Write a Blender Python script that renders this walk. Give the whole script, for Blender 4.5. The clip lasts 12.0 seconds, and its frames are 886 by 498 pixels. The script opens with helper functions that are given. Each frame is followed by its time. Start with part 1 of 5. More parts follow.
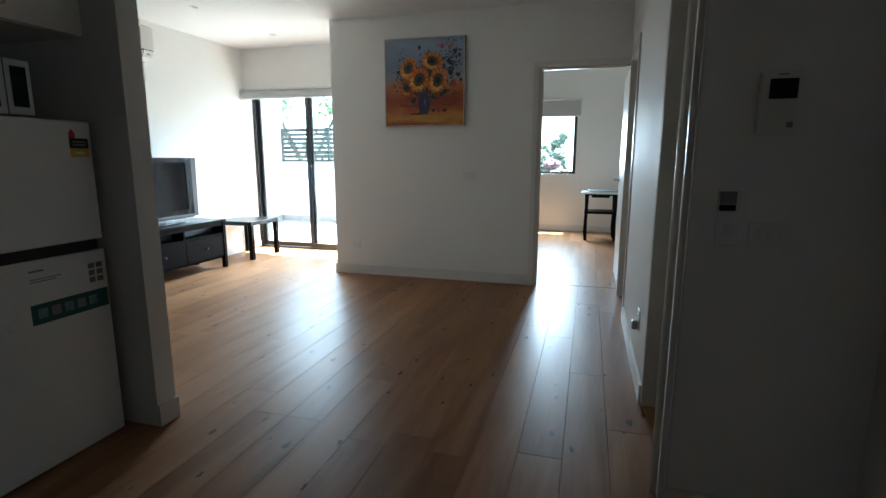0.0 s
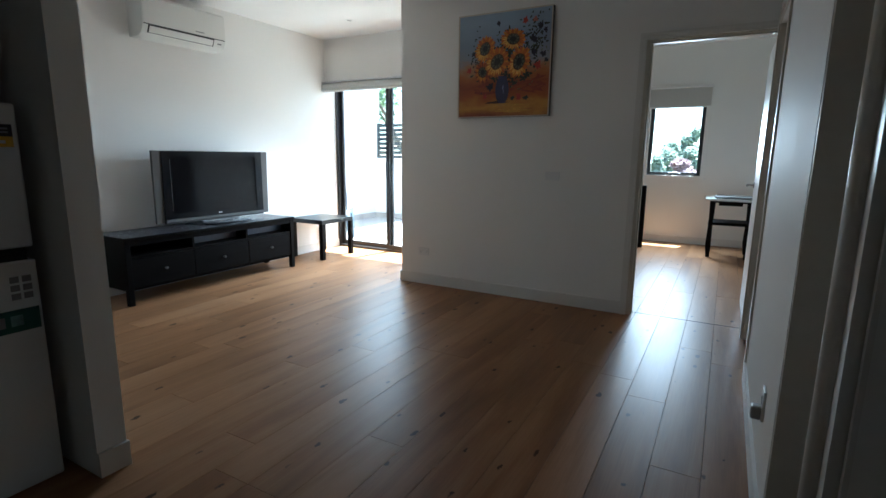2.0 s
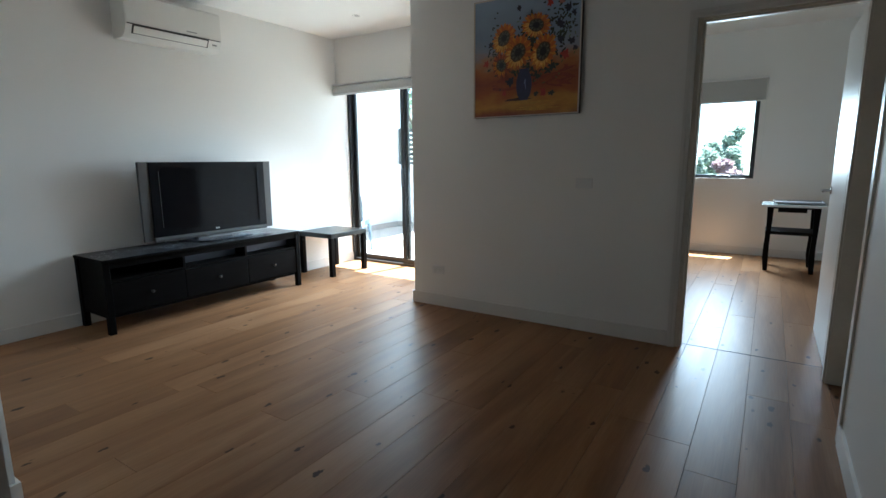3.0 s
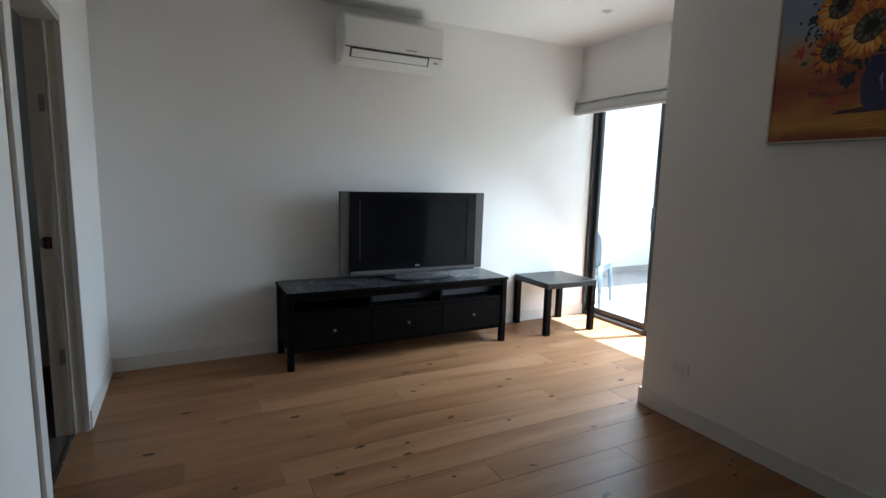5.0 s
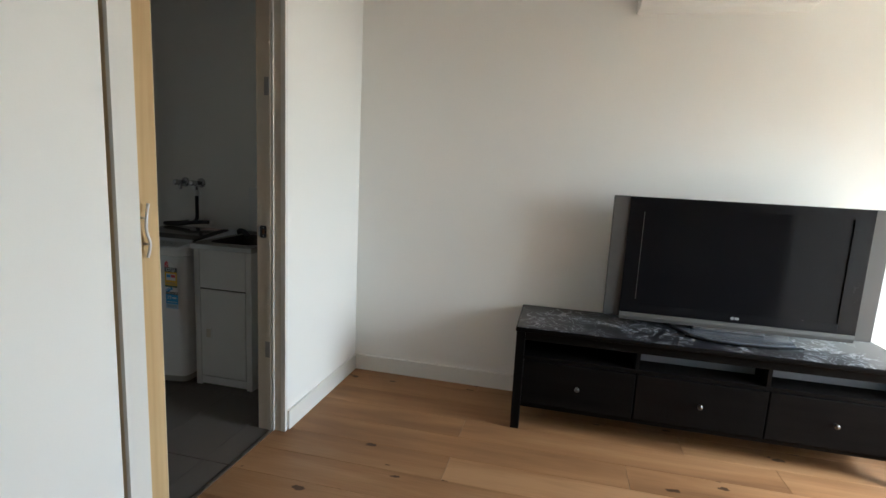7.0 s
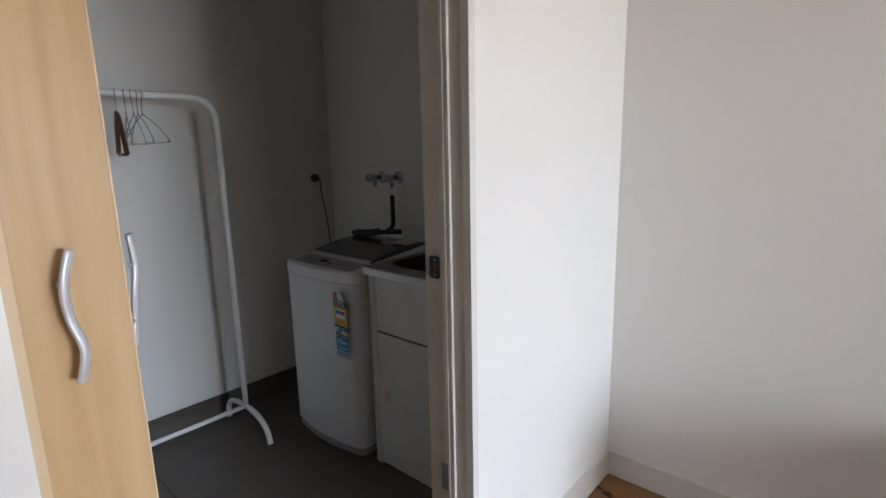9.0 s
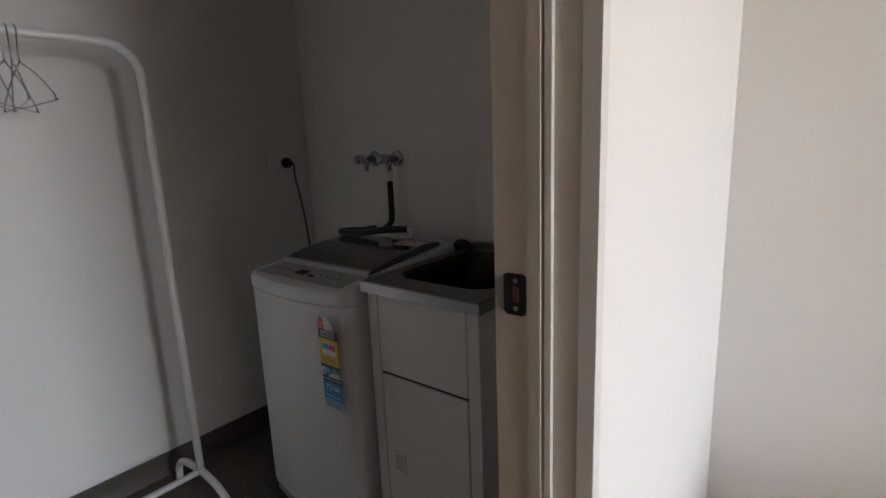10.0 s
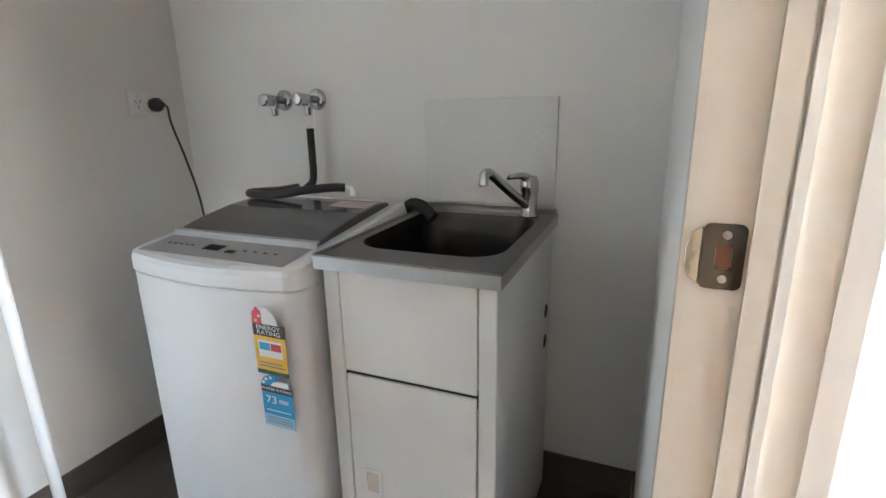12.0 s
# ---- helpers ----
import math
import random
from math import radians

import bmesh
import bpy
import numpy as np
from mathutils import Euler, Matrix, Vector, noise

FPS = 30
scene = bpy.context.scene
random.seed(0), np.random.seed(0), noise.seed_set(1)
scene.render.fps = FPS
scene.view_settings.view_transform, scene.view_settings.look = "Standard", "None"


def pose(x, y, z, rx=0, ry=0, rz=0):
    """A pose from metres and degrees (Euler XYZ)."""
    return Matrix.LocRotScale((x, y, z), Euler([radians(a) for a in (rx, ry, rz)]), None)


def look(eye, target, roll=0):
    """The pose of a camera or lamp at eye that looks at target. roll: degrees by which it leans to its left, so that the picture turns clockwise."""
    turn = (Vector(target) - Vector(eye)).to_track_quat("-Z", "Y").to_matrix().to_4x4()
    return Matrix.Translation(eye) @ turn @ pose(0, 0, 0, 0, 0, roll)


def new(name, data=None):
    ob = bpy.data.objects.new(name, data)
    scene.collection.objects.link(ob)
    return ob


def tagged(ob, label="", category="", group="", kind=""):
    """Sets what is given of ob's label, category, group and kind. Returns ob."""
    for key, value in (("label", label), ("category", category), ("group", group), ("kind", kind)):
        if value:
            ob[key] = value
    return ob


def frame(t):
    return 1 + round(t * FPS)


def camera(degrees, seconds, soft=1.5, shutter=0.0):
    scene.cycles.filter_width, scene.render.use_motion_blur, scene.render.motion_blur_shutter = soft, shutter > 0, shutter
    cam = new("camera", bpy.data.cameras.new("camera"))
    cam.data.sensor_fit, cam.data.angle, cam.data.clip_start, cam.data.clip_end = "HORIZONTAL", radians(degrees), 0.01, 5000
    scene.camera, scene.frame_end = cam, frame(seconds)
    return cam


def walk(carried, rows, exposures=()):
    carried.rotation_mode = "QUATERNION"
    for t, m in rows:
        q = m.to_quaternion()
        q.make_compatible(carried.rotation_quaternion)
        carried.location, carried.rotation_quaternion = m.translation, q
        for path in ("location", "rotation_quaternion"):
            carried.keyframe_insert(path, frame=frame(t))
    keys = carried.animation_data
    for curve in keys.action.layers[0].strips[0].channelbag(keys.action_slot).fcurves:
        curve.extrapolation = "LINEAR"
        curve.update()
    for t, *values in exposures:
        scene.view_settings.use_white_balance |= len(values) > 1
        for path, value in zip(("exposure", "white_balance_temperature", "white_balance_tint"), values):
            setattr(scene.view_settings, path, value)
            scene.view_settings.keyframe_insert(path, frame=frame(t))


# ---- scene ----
# ---- camera and walk ----
cam = camera(82.8, 12.0)
PATH = [
    (0, (-0.094, -0.175, 1.235), (-0.636, 1.718, 0.882), 0.1),
    (0.5, (-0.056, -0.138, 1.237), (-0.836, 1.667, 0.87), -0.0),
    (1, (-0.036, 0.067, 1.236), (-0.843, 1.863, 0.885), -0.0),
    (1.5, (-0.024, 0.362, 1.241), (-0.878, 2.136, 0.892), 0.4),
    (2, (0.016, 0.665, 1.229), (-0.939, 2.383, 0.864), 0.7),
    (2.5, (-0.013, 0.942, 1.215), (-1.005, 2.639, 0.845), 0.1),
    (2.7, (-0.065, 1.052, 1.218), (-1.076, 2.739, 0.854), -0.2),
    (4.3, (-0.411, 1.925, 1.378), (-1.937, 3.189, 1.109), 0.7),
    (4.5, (-0.482, 2.025, 1.372), (-2.078, 3.199, 1.103), 0.8),
    (5, (-0.631, 2.26, 1.357), (-2.394, 3.163, 1.079), 1.5),
    (5.5, (-0.777, 2.504, 1.338), (-2.656, 3.12, 1.042), 2.1),
    (6, (-1.004, 2.718, 1.36), (-2.955, 3.005, 1.026), 2.4),
    (6.5, (-1.276, 2.883, 1.336), (-3.247, 2.802, 1.007), 2.6),
    (7, (-1.552, 3.009, 1.328), (-3.478, 2.565, 1.017), 2.9),
    (7.5, (-1.872, 2.946, 1.343), (-3.705, 2.214, 1.02), 2.9),
    (9.3, (-2.844, 2.346, 1.242), (-4.296, 1.024, 0.862), -1.6),
    (9.5, (-2.903, 2.243, 1.212), (-4.369, 0.934, 0.842), -1.6),
    (10, (-3.08, 1.988, 1.198), (-4.606, 0.76, 0.796), -2.3),
    (10.5, (-3.153, 1.769, 1.164), (-4.785, 0.711, 0.698), -2.4),
    (11, (-3.164, 1.623, 1.123), (-4.884, 0.742, 0.608), -1.3),
    (11.5, (-3.172, 1.568, 1.108), (-4.919, 0.768, 0.553), -0.7),
    (12, (-3.176, 1.592, 1.124), (-4.953, 0.848, 0.586), -1.0),
]
EXPOSURES = [
    (0.0, 4.05, 5300, -3),
    (0.5, 4.15, 5250, -3),
    (1.5, 3.8, 5200, -1),
    (2.5, 3.5, 5250, -2),
    (4.5, 3.25, 5450, 1),
    (5.5, 2.75, 5450, 3),
    (6.0, 2.42, 5550, 2),
    (6.5, 2.88, 5650, 4),
    (7.0, 4.0, 6150, 3),
    (7.5, 4.35, 6050, 6),
    (9.5, 4.15, 6050, 13),
    (10.0, 4.2, 6450, 14),
    (10.5, 4.6, 6450, 12),
    (11.0, 5.7, 6300, 12),
    (11.5, 6.5, 6050, 10),
    (12.0, 6.85, 5950, 8)]
walk(cam, [(t, look(eye, target, roll)) for t, eye, target, roll in PATH], EXPOSURES)

# ---- world and sun ----
SUN_WAY = Vector((-0.06, -0.295, -1.0)).normalized()
world = bpy.data.worlds.new("sky")
scene.world = world
world.use_nodes = True
wn = world.node_tree
sky = wn.nodes.new("ShaderNodeTexSky")
sky.sky_type = "NISHITA"
sky.sun_disc = False
sky.sun_elevation = radians(73.2)
sky.sun_rotation = radians(11.5)
wn.nodes["Background"].inputs["Strength"].default_value = 0.08
wn.links.new(sky.outputs["Color"], wn.nodes["Background"].inputs["Color"])
sun = new("sun", bpy.data.lights.new("sun", "SUN"))
sun.data.energy = 5.0
sun.data.angle = radians(0.6)
sun.data.color = (1.0, 0.95, 0.88)
sun.matrix_world = look((0, 0, 10), Vector((0, 0, 10)) + SUN_WAY)


def sky_lamp(name, x, y, z, w, h, watts, tilt, spread):
    """Skylight that falls in through an opening of the north wall, from above and outside."""
    a = new(name, bpy.data.lights.new(name, "AREA"))
    a.data.shape, a.data.size, a.data.size_y = "RECTANGLE", w, h
    a.data.energy = watts
    a.data.spread = radians(spread)
    a.data.color = (0.86, 0.93, 1.0)
    a.matrix_world = pose(x, y, z, -tilt, 0, 0)
    return a


sky_lamp("door_skylight", -3.5, 5.88, 1.2, 1.1, 1.3, 4.4, 48, 118)
sky_lamp("window_skylight", -0.68, 8.74, 1.47, 0.6, 0.75, 4.2, 54, 118)


# ---- materials ----
def node_mat(name):
    m = bpy.data.materials.new(name)
    m.use_nodes = True
    return m, m.node_tree.nodes, m.node_tree.links, m.node_tree.nodes["Principled BSDF"]


def ramp(nodes, stops):
    r = nodes.new("ShaderNodeValToRGB")
    while len(r.color_ramp.elements) < len(stops):
        r.color_ramp.elements.new(0.5)
    for e, (pos, col) in zip(r.color_ramp.elements, stops):
        e.position = pos
        e.color = (*col, 1.0) if len(col) == 3 else col
    return r


def paint(name, col, rough=0.5, metal=0.0, vary=0.06, grain=60.0, broad=2.5, bump=0.02, coat=0.0, spec=0.5):
    """A surface with variation at two scales: broad stains and a fine grain."""
    m, n, l, b = node_mat(name)
    tc = n.new("ShaderNodeTexCoord")
    big = n.new("ShaderNodeTexNoise")
    big.inputs["Scale"].default_value = broad
    big.inputs["Detail"].default_value = 4.0
    fine = n.new("ShaderNodeTexNoise")
    fine.inputs["Scale"].default_value = grain
    fine.inputs["Detail"].default_value = 3.0
    l.new(tc.outputs["Object"], big.inputs["Vector"])
    l.new(tc.outputs["Object"], fine.inputs["Vector"])
    mix = n.new("ShaderNodeMix")
    mix.data_type = "FLOAT"
    mix.inputs[0].default_value = 0.35
    l.new(big.outputs["Fac"], mix.inputs[2])
    l.new(fine.outputs["Fac"], mix.inputs[3])
    lo = tuple(max(0.0, c * (1 - vary)) for c in col)
    hi = tuple(min(1.0, c * (1 + vary)) for c in col)
    r = ramp(n, [(0.3, lo), (0.7, hi)])
    l.new(mix.outputs[0], r.inputs["Fac"])
    l.new(r.outputs["Color"], b.inputs["Base Color"])
    rr = n.new("ShaderNodeMapRange")
    rr.inputs["From Min"].default_value, rr.inputs["From Max"].default_value = 0.3, 0.7
    rr.inputs["To Min"].default_value, rr.inputs["To Max"].default_value = max(0.02, rough * 0.88), min(1.0, rough * 1.12)
    l.new(mix.outputs[0], rr.inputs["Value"])
    l.new(rr.outputs["Result"], b.inputs["Roughness"])
    b.inputs["Metallic"].default_value = metal
    b.inputs["Coat Weight"].default_value = coat
    b.inputs["Specular IOR Level"].default_value = spec
    if bump:
        bp = n.new("ShaderNodeBump")
        bp.inputs["Strength"].default_value = bump * 5
        bp.inputs["Distance"].default_value = 0.002
        l.new(fine.outputs["Fac"], bp.inputs["Height"])
        l.new(bp.outputs["Normal"], b.inputs["Normal"])
    return m


def wood_floor(name, lo, mid, hi, rough):
    """Oak boards with grain along y, knots and a tone of their own for each board."""
    m, n, l, b = node_mat(name)
    tc = n.new("ShaderNodeTexCoord")
    info = n.new("ShaderNodeObjectInfo")
    shift = n.new("ShaderNodeVectorMath")
    shift.operation = "MULTIPLY_ADD"
    comb = n.new("ShaderNodeCombineXYZ")
    for k in range(3):
        l.new(info.outputs["Random"], comb.inputs[k])
    shift.inputs[1].default_value = (37.0, 91.0, 17.0)
    l.new(comb.outputs[0], shift.inputs[0])
    l.new(tc.outputs["Object"], shift.inputs[2])

    def stretched(scale):
        mp = n.new("ShaderNodeMapping")
        mp.inputs["Scale"].default_value = scale
        l.new(shift.outputs[0], mp.inputs["Vector"])
        return mp

    warp = n.new("ShaderNodeTexNoise")
    warp.inputs["Scale"].default_value = 1.0
    warp.inputs["Detail"].default_value = 5.0
    warp.inputs["Distortion"].default_value = 0.6
    l.new(stretched((7.0, 0.8, 9.0)).outputs[0], warp.inputs["Vector"])
    fine = n.new("ShaderNodeTexNoise")
    fine.inputs["Scale"].default_value = 1.0
    fine.inputs["Detail"].default_value = 6.0
    l.new(stretched((160.0, 5.0, 20.0)).outputs[0], fine.inputs["Vector"])
    add = n.new("ShaderNodeMath")
    add.operation = "MULTIPLY_ADD"
    add.inputs[1].default_value = 0.28
    l.new(fine.outputs["Fac"], add.inputs[0])
    l.new(warp.outputs["Fac"], add.inputs[2])
    tone = n.new("ShaderNodeMath")
    tone.operation = "MULTIPLY_ADD"
    tone.inputs[1].default_value = 0.2
    l.new(info.outputs["Random"], tone.inputs[0])
    l.new(add.outputs[0], tone.inputs[2])
    r = ramp(n, [(0.46, lo), (0.72, mid), (0.95, hi)])
    l.new(tone.outputs[0], r.inputs["Fac"])
    # knots
    vor = n.new("ShaderNodeTexVoronoi")
    vor.inputs["Scale"].default_value = 1.0
    knot_map = stretched((13.0, 6.0, 1.0))
    wob = n.new("ShaderNodeTexNoise")
    wob.inputs["Scale"].default_value = 40.0
    l.new(shift.outputs[0], wob.inputs["Vector"])
    wmix = n.new("ShaderNodeVectorMath")
    wmix.operation = "MULTIPLY_ADD"
    wmix.inputs[1].default_value = (0.3, 0.3, 0.0)
    l.new(wob.outputs["Color"], wmix.inputs[0])
    l.new(knot_map.outputs[0], wmix.inputs[2])
    l.new(wmix.outputs[0], vor.inputs["Vector"])
    sep = n.new("ShaderNodeSeparateColor")
    l.new(vor.outputs["Color"], sep.inputs[0])
    size = n.new("ShaderNodeMapRange")
    size.inputs["From Min"].default_value, size.inputs["From Max"].default_value = 0.35, 1.0
    size.inputs["To Min"].default_value, size.inputs["To Max"].default_value = -0.03, 0.2
    l.new(sep.outputs[0], size.inputs["Value"])
    rel = n.new("ShaderNodeMath")
    rel.operation = "SUBTRACT"
    l.new(size.outputs["Result"], rel.inputs[0])
    l.new(vor.outputs["Distance"], rel.inputs[1])
    soft = n.new("ShaderNodeMapRange")
    soft.inputs["From Min"].default_value, soft.inputs["From Max"].default_value = -0.025, 0.02
    l.new(rel.outputs[0], soft.inputs["Value"])
    km = n.new("ShaderNodeMix")
    km.data_type = "RGBA"
    l.new(soft.outputs["Result"], km.inputs[0])
    l.new(r.outputs["Color"], km.inputs[6])
    km.inputs[7].default_value = (0.055, 0.026, 0.012, 1)
    l.new(km.outputs[2], b.inputs["Base Color"])
    rg = n.new("ShaderNodeMapRange")
    rg.inputs["To Min"].default_value, rg.inputs["To Max"].default_value = rough * 0.8, rough * 1.2
    l.new(warp.outputs["Fac"], rg.inputs["Value"])
    l.new(rg.outputs["Result"], b.inputs["Roughness"])
    bp = n.new("ShaderNodeBump")
    b.inputs["Specular IOR Level"].default_value = 0.11
    bp.inputs["Strength"].default_value = 0.08
    bp.inputs["Distance"].default_value = 0.002
    l.new(add.outputs[0], bp.inputs["Height"])
    l.new(bp.outputs["Normal"], b.inputs["Normal"])
    return m


def timber(name, lo, hi, rough=0.45, along=2, spec=0.2):
    m, n, l, b = node_mat(name)
    tc = n.new("ShaderNodeTexCoord")
    mp = n.new("ShaderNodeMapping")
    sc = [28.0, 28.0, 28.0]
    sc[along] = 1.6
    mp.inputs["Scale"].default_value = sc
    l.new(tc.outputs["Object"], mp.inputs["Vector"])
    t = n.new("ShaderNodeTexNoise")
    t.inputs["Scale"].default_value = 1.0
    t.inputs["Detail"].default_value = 6.0
    t.inputs["Distortion"].default_value = 0.5
    l.new(mp.outputs[0], t.inputs["Vector"])
    r = ramp(n, [(0.3, lo), (0.7, hi)])
    l.new(t.outputs["Fac"], r.inputs["Fac"])
    l.new(r.outputs["Color"], b.inputs["Base Color"])
    b.inputs["Roughness"].default_value = rough
    b.inputs["Specular IOR Level"].default_value = spec
    bp = n.new("ShaderNodeBump")
    bp.inputs["Strength"].default_value = 0.08
    bp.inputs["Distance"].default_value = 0.001
    l.new(t.outputs["Fac"], bp.inputs["Height"])
    l.new(bp.outputs["Normal"], b.inputs["Normal"])
    return m


def marble_film(name):
    """Black film with pale crackled veins, slightly glossy."""
    m, n, l, b = node_mat(name)
    tc = n.new("ShaderNodeTexCoord")
    ns = n.new("ShaderNodeTexNoise")
    ns.inputs["Scale"].default_value = 9.0
    ns.inputs["Detail"].default_value = 5.0
    ns.inputs["Distortion"].default_value = 1.6
    l.new(tc.outputs["Object"], ns.inputs["Vector"])
    ab = n.new("ShaderNodeMath")
    ab.operation = "SUBTRACT"
    ab.inputs[1].default_value = 0.5
    l.new(ns.outputs["Fac"], ab.inputs[0])
    ab2 = n.new("ShaderNodeMath")
    ab2.operation = "ABSOLUTE"
    l.new(ab.outputs[0], ab2.inputs[0])
    vein = n.new("ShaderNodeMapRange")
    vein.inputs["From Min"].default_value, vein.inputs["From Max"].default_value = 0.0, 0.03
    vein.inputs["To Min"].default_value, vein.inputs["To Max"].default_value = 1.0, 0.0
    l.new(ab2.outputs[0], vein.inputs["Value"])
    patch = n.new("ShaderNodeTexNoise")
    patch.inputs["Scale"].default_value = 3.4
    l.new(tc.outputs["Object"], patch.inputs["Vector"])
    pr = n.new("ShaderNodeMapRange")
    pr.inputs["From Min"].default_value, pr.inputs["From Max"].default_value = 0.42, 0.53
    l.new(patch.outputs["Fac"], pr.inputs["Value"])
    mul = n.new("ShaderNodeMath")
    mul.operation = "MULTIPLY"
    l.new(vein.outputs["Result"], mul.inputs[0])
    l.new(pr.outputs["Result"], mul.inputs[1])
    mx = n.new("ShaderNodeMix")
    mx.data_type = "RGBA"
    l.new(mul.outputs[0], mx.inputs[0])
    b.inputs["Specular IOR Level"].default_value = 0.3
    mx.inputs[6].default_value = (0.006, 0.006, 0.008, 1)
    mx.inputs[7].default_value = (0.42, 0.43, 0.46, 1)
    l.new(mx.outputs[2], b.inputs["Base Color"])
    b.inputs["Roughness"].default_value = 0.28
    return m


def glass_mat(name, tint=(0.96, 0.98, 0.97)):
    m, n, l, b = node_mat(name)
    b.inputs["Base Color"].default_value = (*tint, 1)
    b.inputs["Roughness"].default_value = 0.0
    b.inputs["IOR"].default_value = 1.0
    b.inputs["Transmission Weight"].default_value = 1.0
    g = n.new("ShaderNodeBsdfGlossy")
    g.inputs["Roughness"].default_value = 0.02
    t = n.new("ShaderNodeBsdfTransparent")
    t.inputs["Color"].default_value = (*tint, 1)
    lw = n.new("ShaderNodeLayerWeight")
    lw.inputs["Blend"].default_value = 0.5
    pw = n.new("ShaderNodeMath")
    pw.operation = "POWER"
    pw.inputs[1].default_value = 5.0
    l.new(lw.outputs["Facing"], pw.inputs[0])
    f = n.new("ShaderNodeMapRange")
    f.inputs["To Min"].default_value, f.inputs["To Max"].default_value = 0.03, 0.6
    l.new(pw.outputs[0], f.inputs["Value"])
    mx = n.new("ShaderNodeMixShader")
    l.new(f.outputs[0], mx.inputs[0])
    l.new(t.outputs[0], mx.inputs[1])
    l.new(g.outputs[0], mx.inputs[2])
    l.new(mx.outputs[0], n["Material Output"].inputs["Surface"])
    return m


def leaf_mat(name, lo, hi):
    m, n, l, b = node_mat(name)
    g = n.new("ShaderNodeNewGeometry")
    r = ramp(n, [(0.0, lo), (1.0, hi)])
    l.new(g.outputs["Random Per Island"], r.inputs["Fac"])
    l.new(r.outputs["Color"], b.inputs["Base Color"])
    b.inputs["Roughness"].default_value = 0.55
    tl = n.new("ShaderNodeBsdfTranslucent")
    l.new(r.outputs["Color"], tl.inputs["Color"])
    mx = n.new("ShaderNodeMixShader")
    mx.inputs[0].default_value = 0.4
    l.new(b.outputs[0], mx.inputs[1])
    l.new(tl.outputs[0], mx.inputs[2])
    l.new(mx.outputs[0], n["Material Output"].inputs["Surface"])
    return m


def sky_blend(name):
    """The painted ground of the picture: hazy blue above, ochre and rust below, in brushed strokes."""
    m, n, l, b = node_mat(name)
    tc = n.new("ShaderNodeTexCoord")
    sx = n.new("ShaderNodeSeparateXYZ")
    l.new(tc.outputs["Object"], sx.inputs[0])
    ns = n.new("ShaderNodeTexNoise")
    ns.inputs["Scale"].default_value = 5.0
    ns.inputs["Detail"].default_value = 6.0
    mp = n.new("ShaderNodeMapping")
    mp.inputs["Scale"].default_value = (1.0, 1.0, 2.4)
    l.new(tc.outputs["Object"], mp.inputs["Vector"])
    l.new(mp.outputs[0], ns.inputs["Vector"])
    add = n.new("ShaderNodeMath")
    add.operation = "MULTIPLY_ADD"
    add.inputs[1].default_value = 0.24
    l.new(ns.outputs["Fac"], add.inputs[0])
    l.new(sx.outputs["Z"], add.inputs[2])
    mr = n.new("ShaderNodeMapRange")
    mr.inputs["From Min"].default_value, mr.inputs["From Max"].default_value = 0.12, 0.95
    l.new(add.outputs[0], mr.inputs["Value"])
    r = ramp(n, [(0.0, (0.22, 0.05, 0.008)), (0.1, (0.5, 0.24, 0.03)), (0.2, (0.34, 0.09, 0.012)), (0.32, (0.24, 0.05, 0.012)),
                 (0.42, (0.38, 0.12, 0.025)), (0.5, (0.38, 0.22, 0.12)), (0.57, (0.26, 0.28, 0.33)), (0.7, (0.22, 0.28, 0.38)), (1.0, (0.3, 0.38, 0.5))])
    l.new(mr.outputs["Result"], r.inputs["Fac"])
    l.new(r.outputs["Color"], b.inputs["Base Color"])
    b.inputs["Roughness"].default_value = 0.5
    return m


M_WALL = paint("wall_paint", (0.84, 0.825, 0.79), 0.62, vary=0.015, grain=220, broad=1.2, bump=0.03)
# A step darker than M_WALL, for the laundry south wall and the nook wall.
M_WALL_L = paint("wall_paint_darker", (0.72, 0.70, 0.665), 0.6, vary=0.02, grain=220, broad=1.2, bump=0.03)
M_CEIL = paint("ceiling_paint", (0.8, 0.79, 0.77), 0.8, vary=0.012, grain=180, broad=1.0, bump=0.02)
M_TRIM = paint("trim_enamel", (0.74, 0.72, 0.68), 0.32, vary=0.02, grain=90, bump=0.01)
M_JAMB = paint("jamb_enamel", (0.62, 0.57, 0.49), 0.4, vary=0.05, grain=40, broad=5, bump=0.015)
M_FLOOR = wood_floor("oak_boards", (0.17, 0.082, 0.037), (0.25, 0.127, 0.058), (0.33, 0.18, 0.088), 0.38)
M_SUB = paint("board_joint", (0.05, 0.03, 0.018), 0.9)
M_TILE = paint("floor_tile", (0.105, 0.088, 0.075), 0.4, vary=0.1, grain=35, broad=4)
M_GROUT = paint("grout", (0.09, 0.085, 0.08), 0.9)
M_BALC = paint("balcony_tile", (0.42, 0.39, 0.36), 0.7, vary=0.08, grain=50)
M_RENDER = paint("white_render", (0.8, 0.79, 0.77), 0.85, vary=0.03, grain=120, bump=0.05)
M_ALU = paint("black_aluminium", (0.018, 0.019, 0.021), 0.38, vary=0.1)
M_GLASS = glass_mat("clear_glass")
M_BLIND = paint("blind_fabric", (0.5, 0.5, 0.48), 0.9, vary=0.03, grain=300)
M_BLACKWOOD = timber("black_brown_stain", (0.003, 0.0026, 0.0026), (0.0065, 0.0055, 0.005), 0.55, 1, 0.05)
M_BLACKLEG = timber("black_brown_leg", (0.003, 0.0026, 0.0026), (0.0065, 0.0055, 0.005), 0.55, 2, 0.05)
M_LACQUER = timber("black_satin_lacquer", (0.004, 0.004, 0.0045), (0.008, 0.008, 0.008), 0.3, 1, 0.35)
M_MARBLE = marble_film("marble_film")
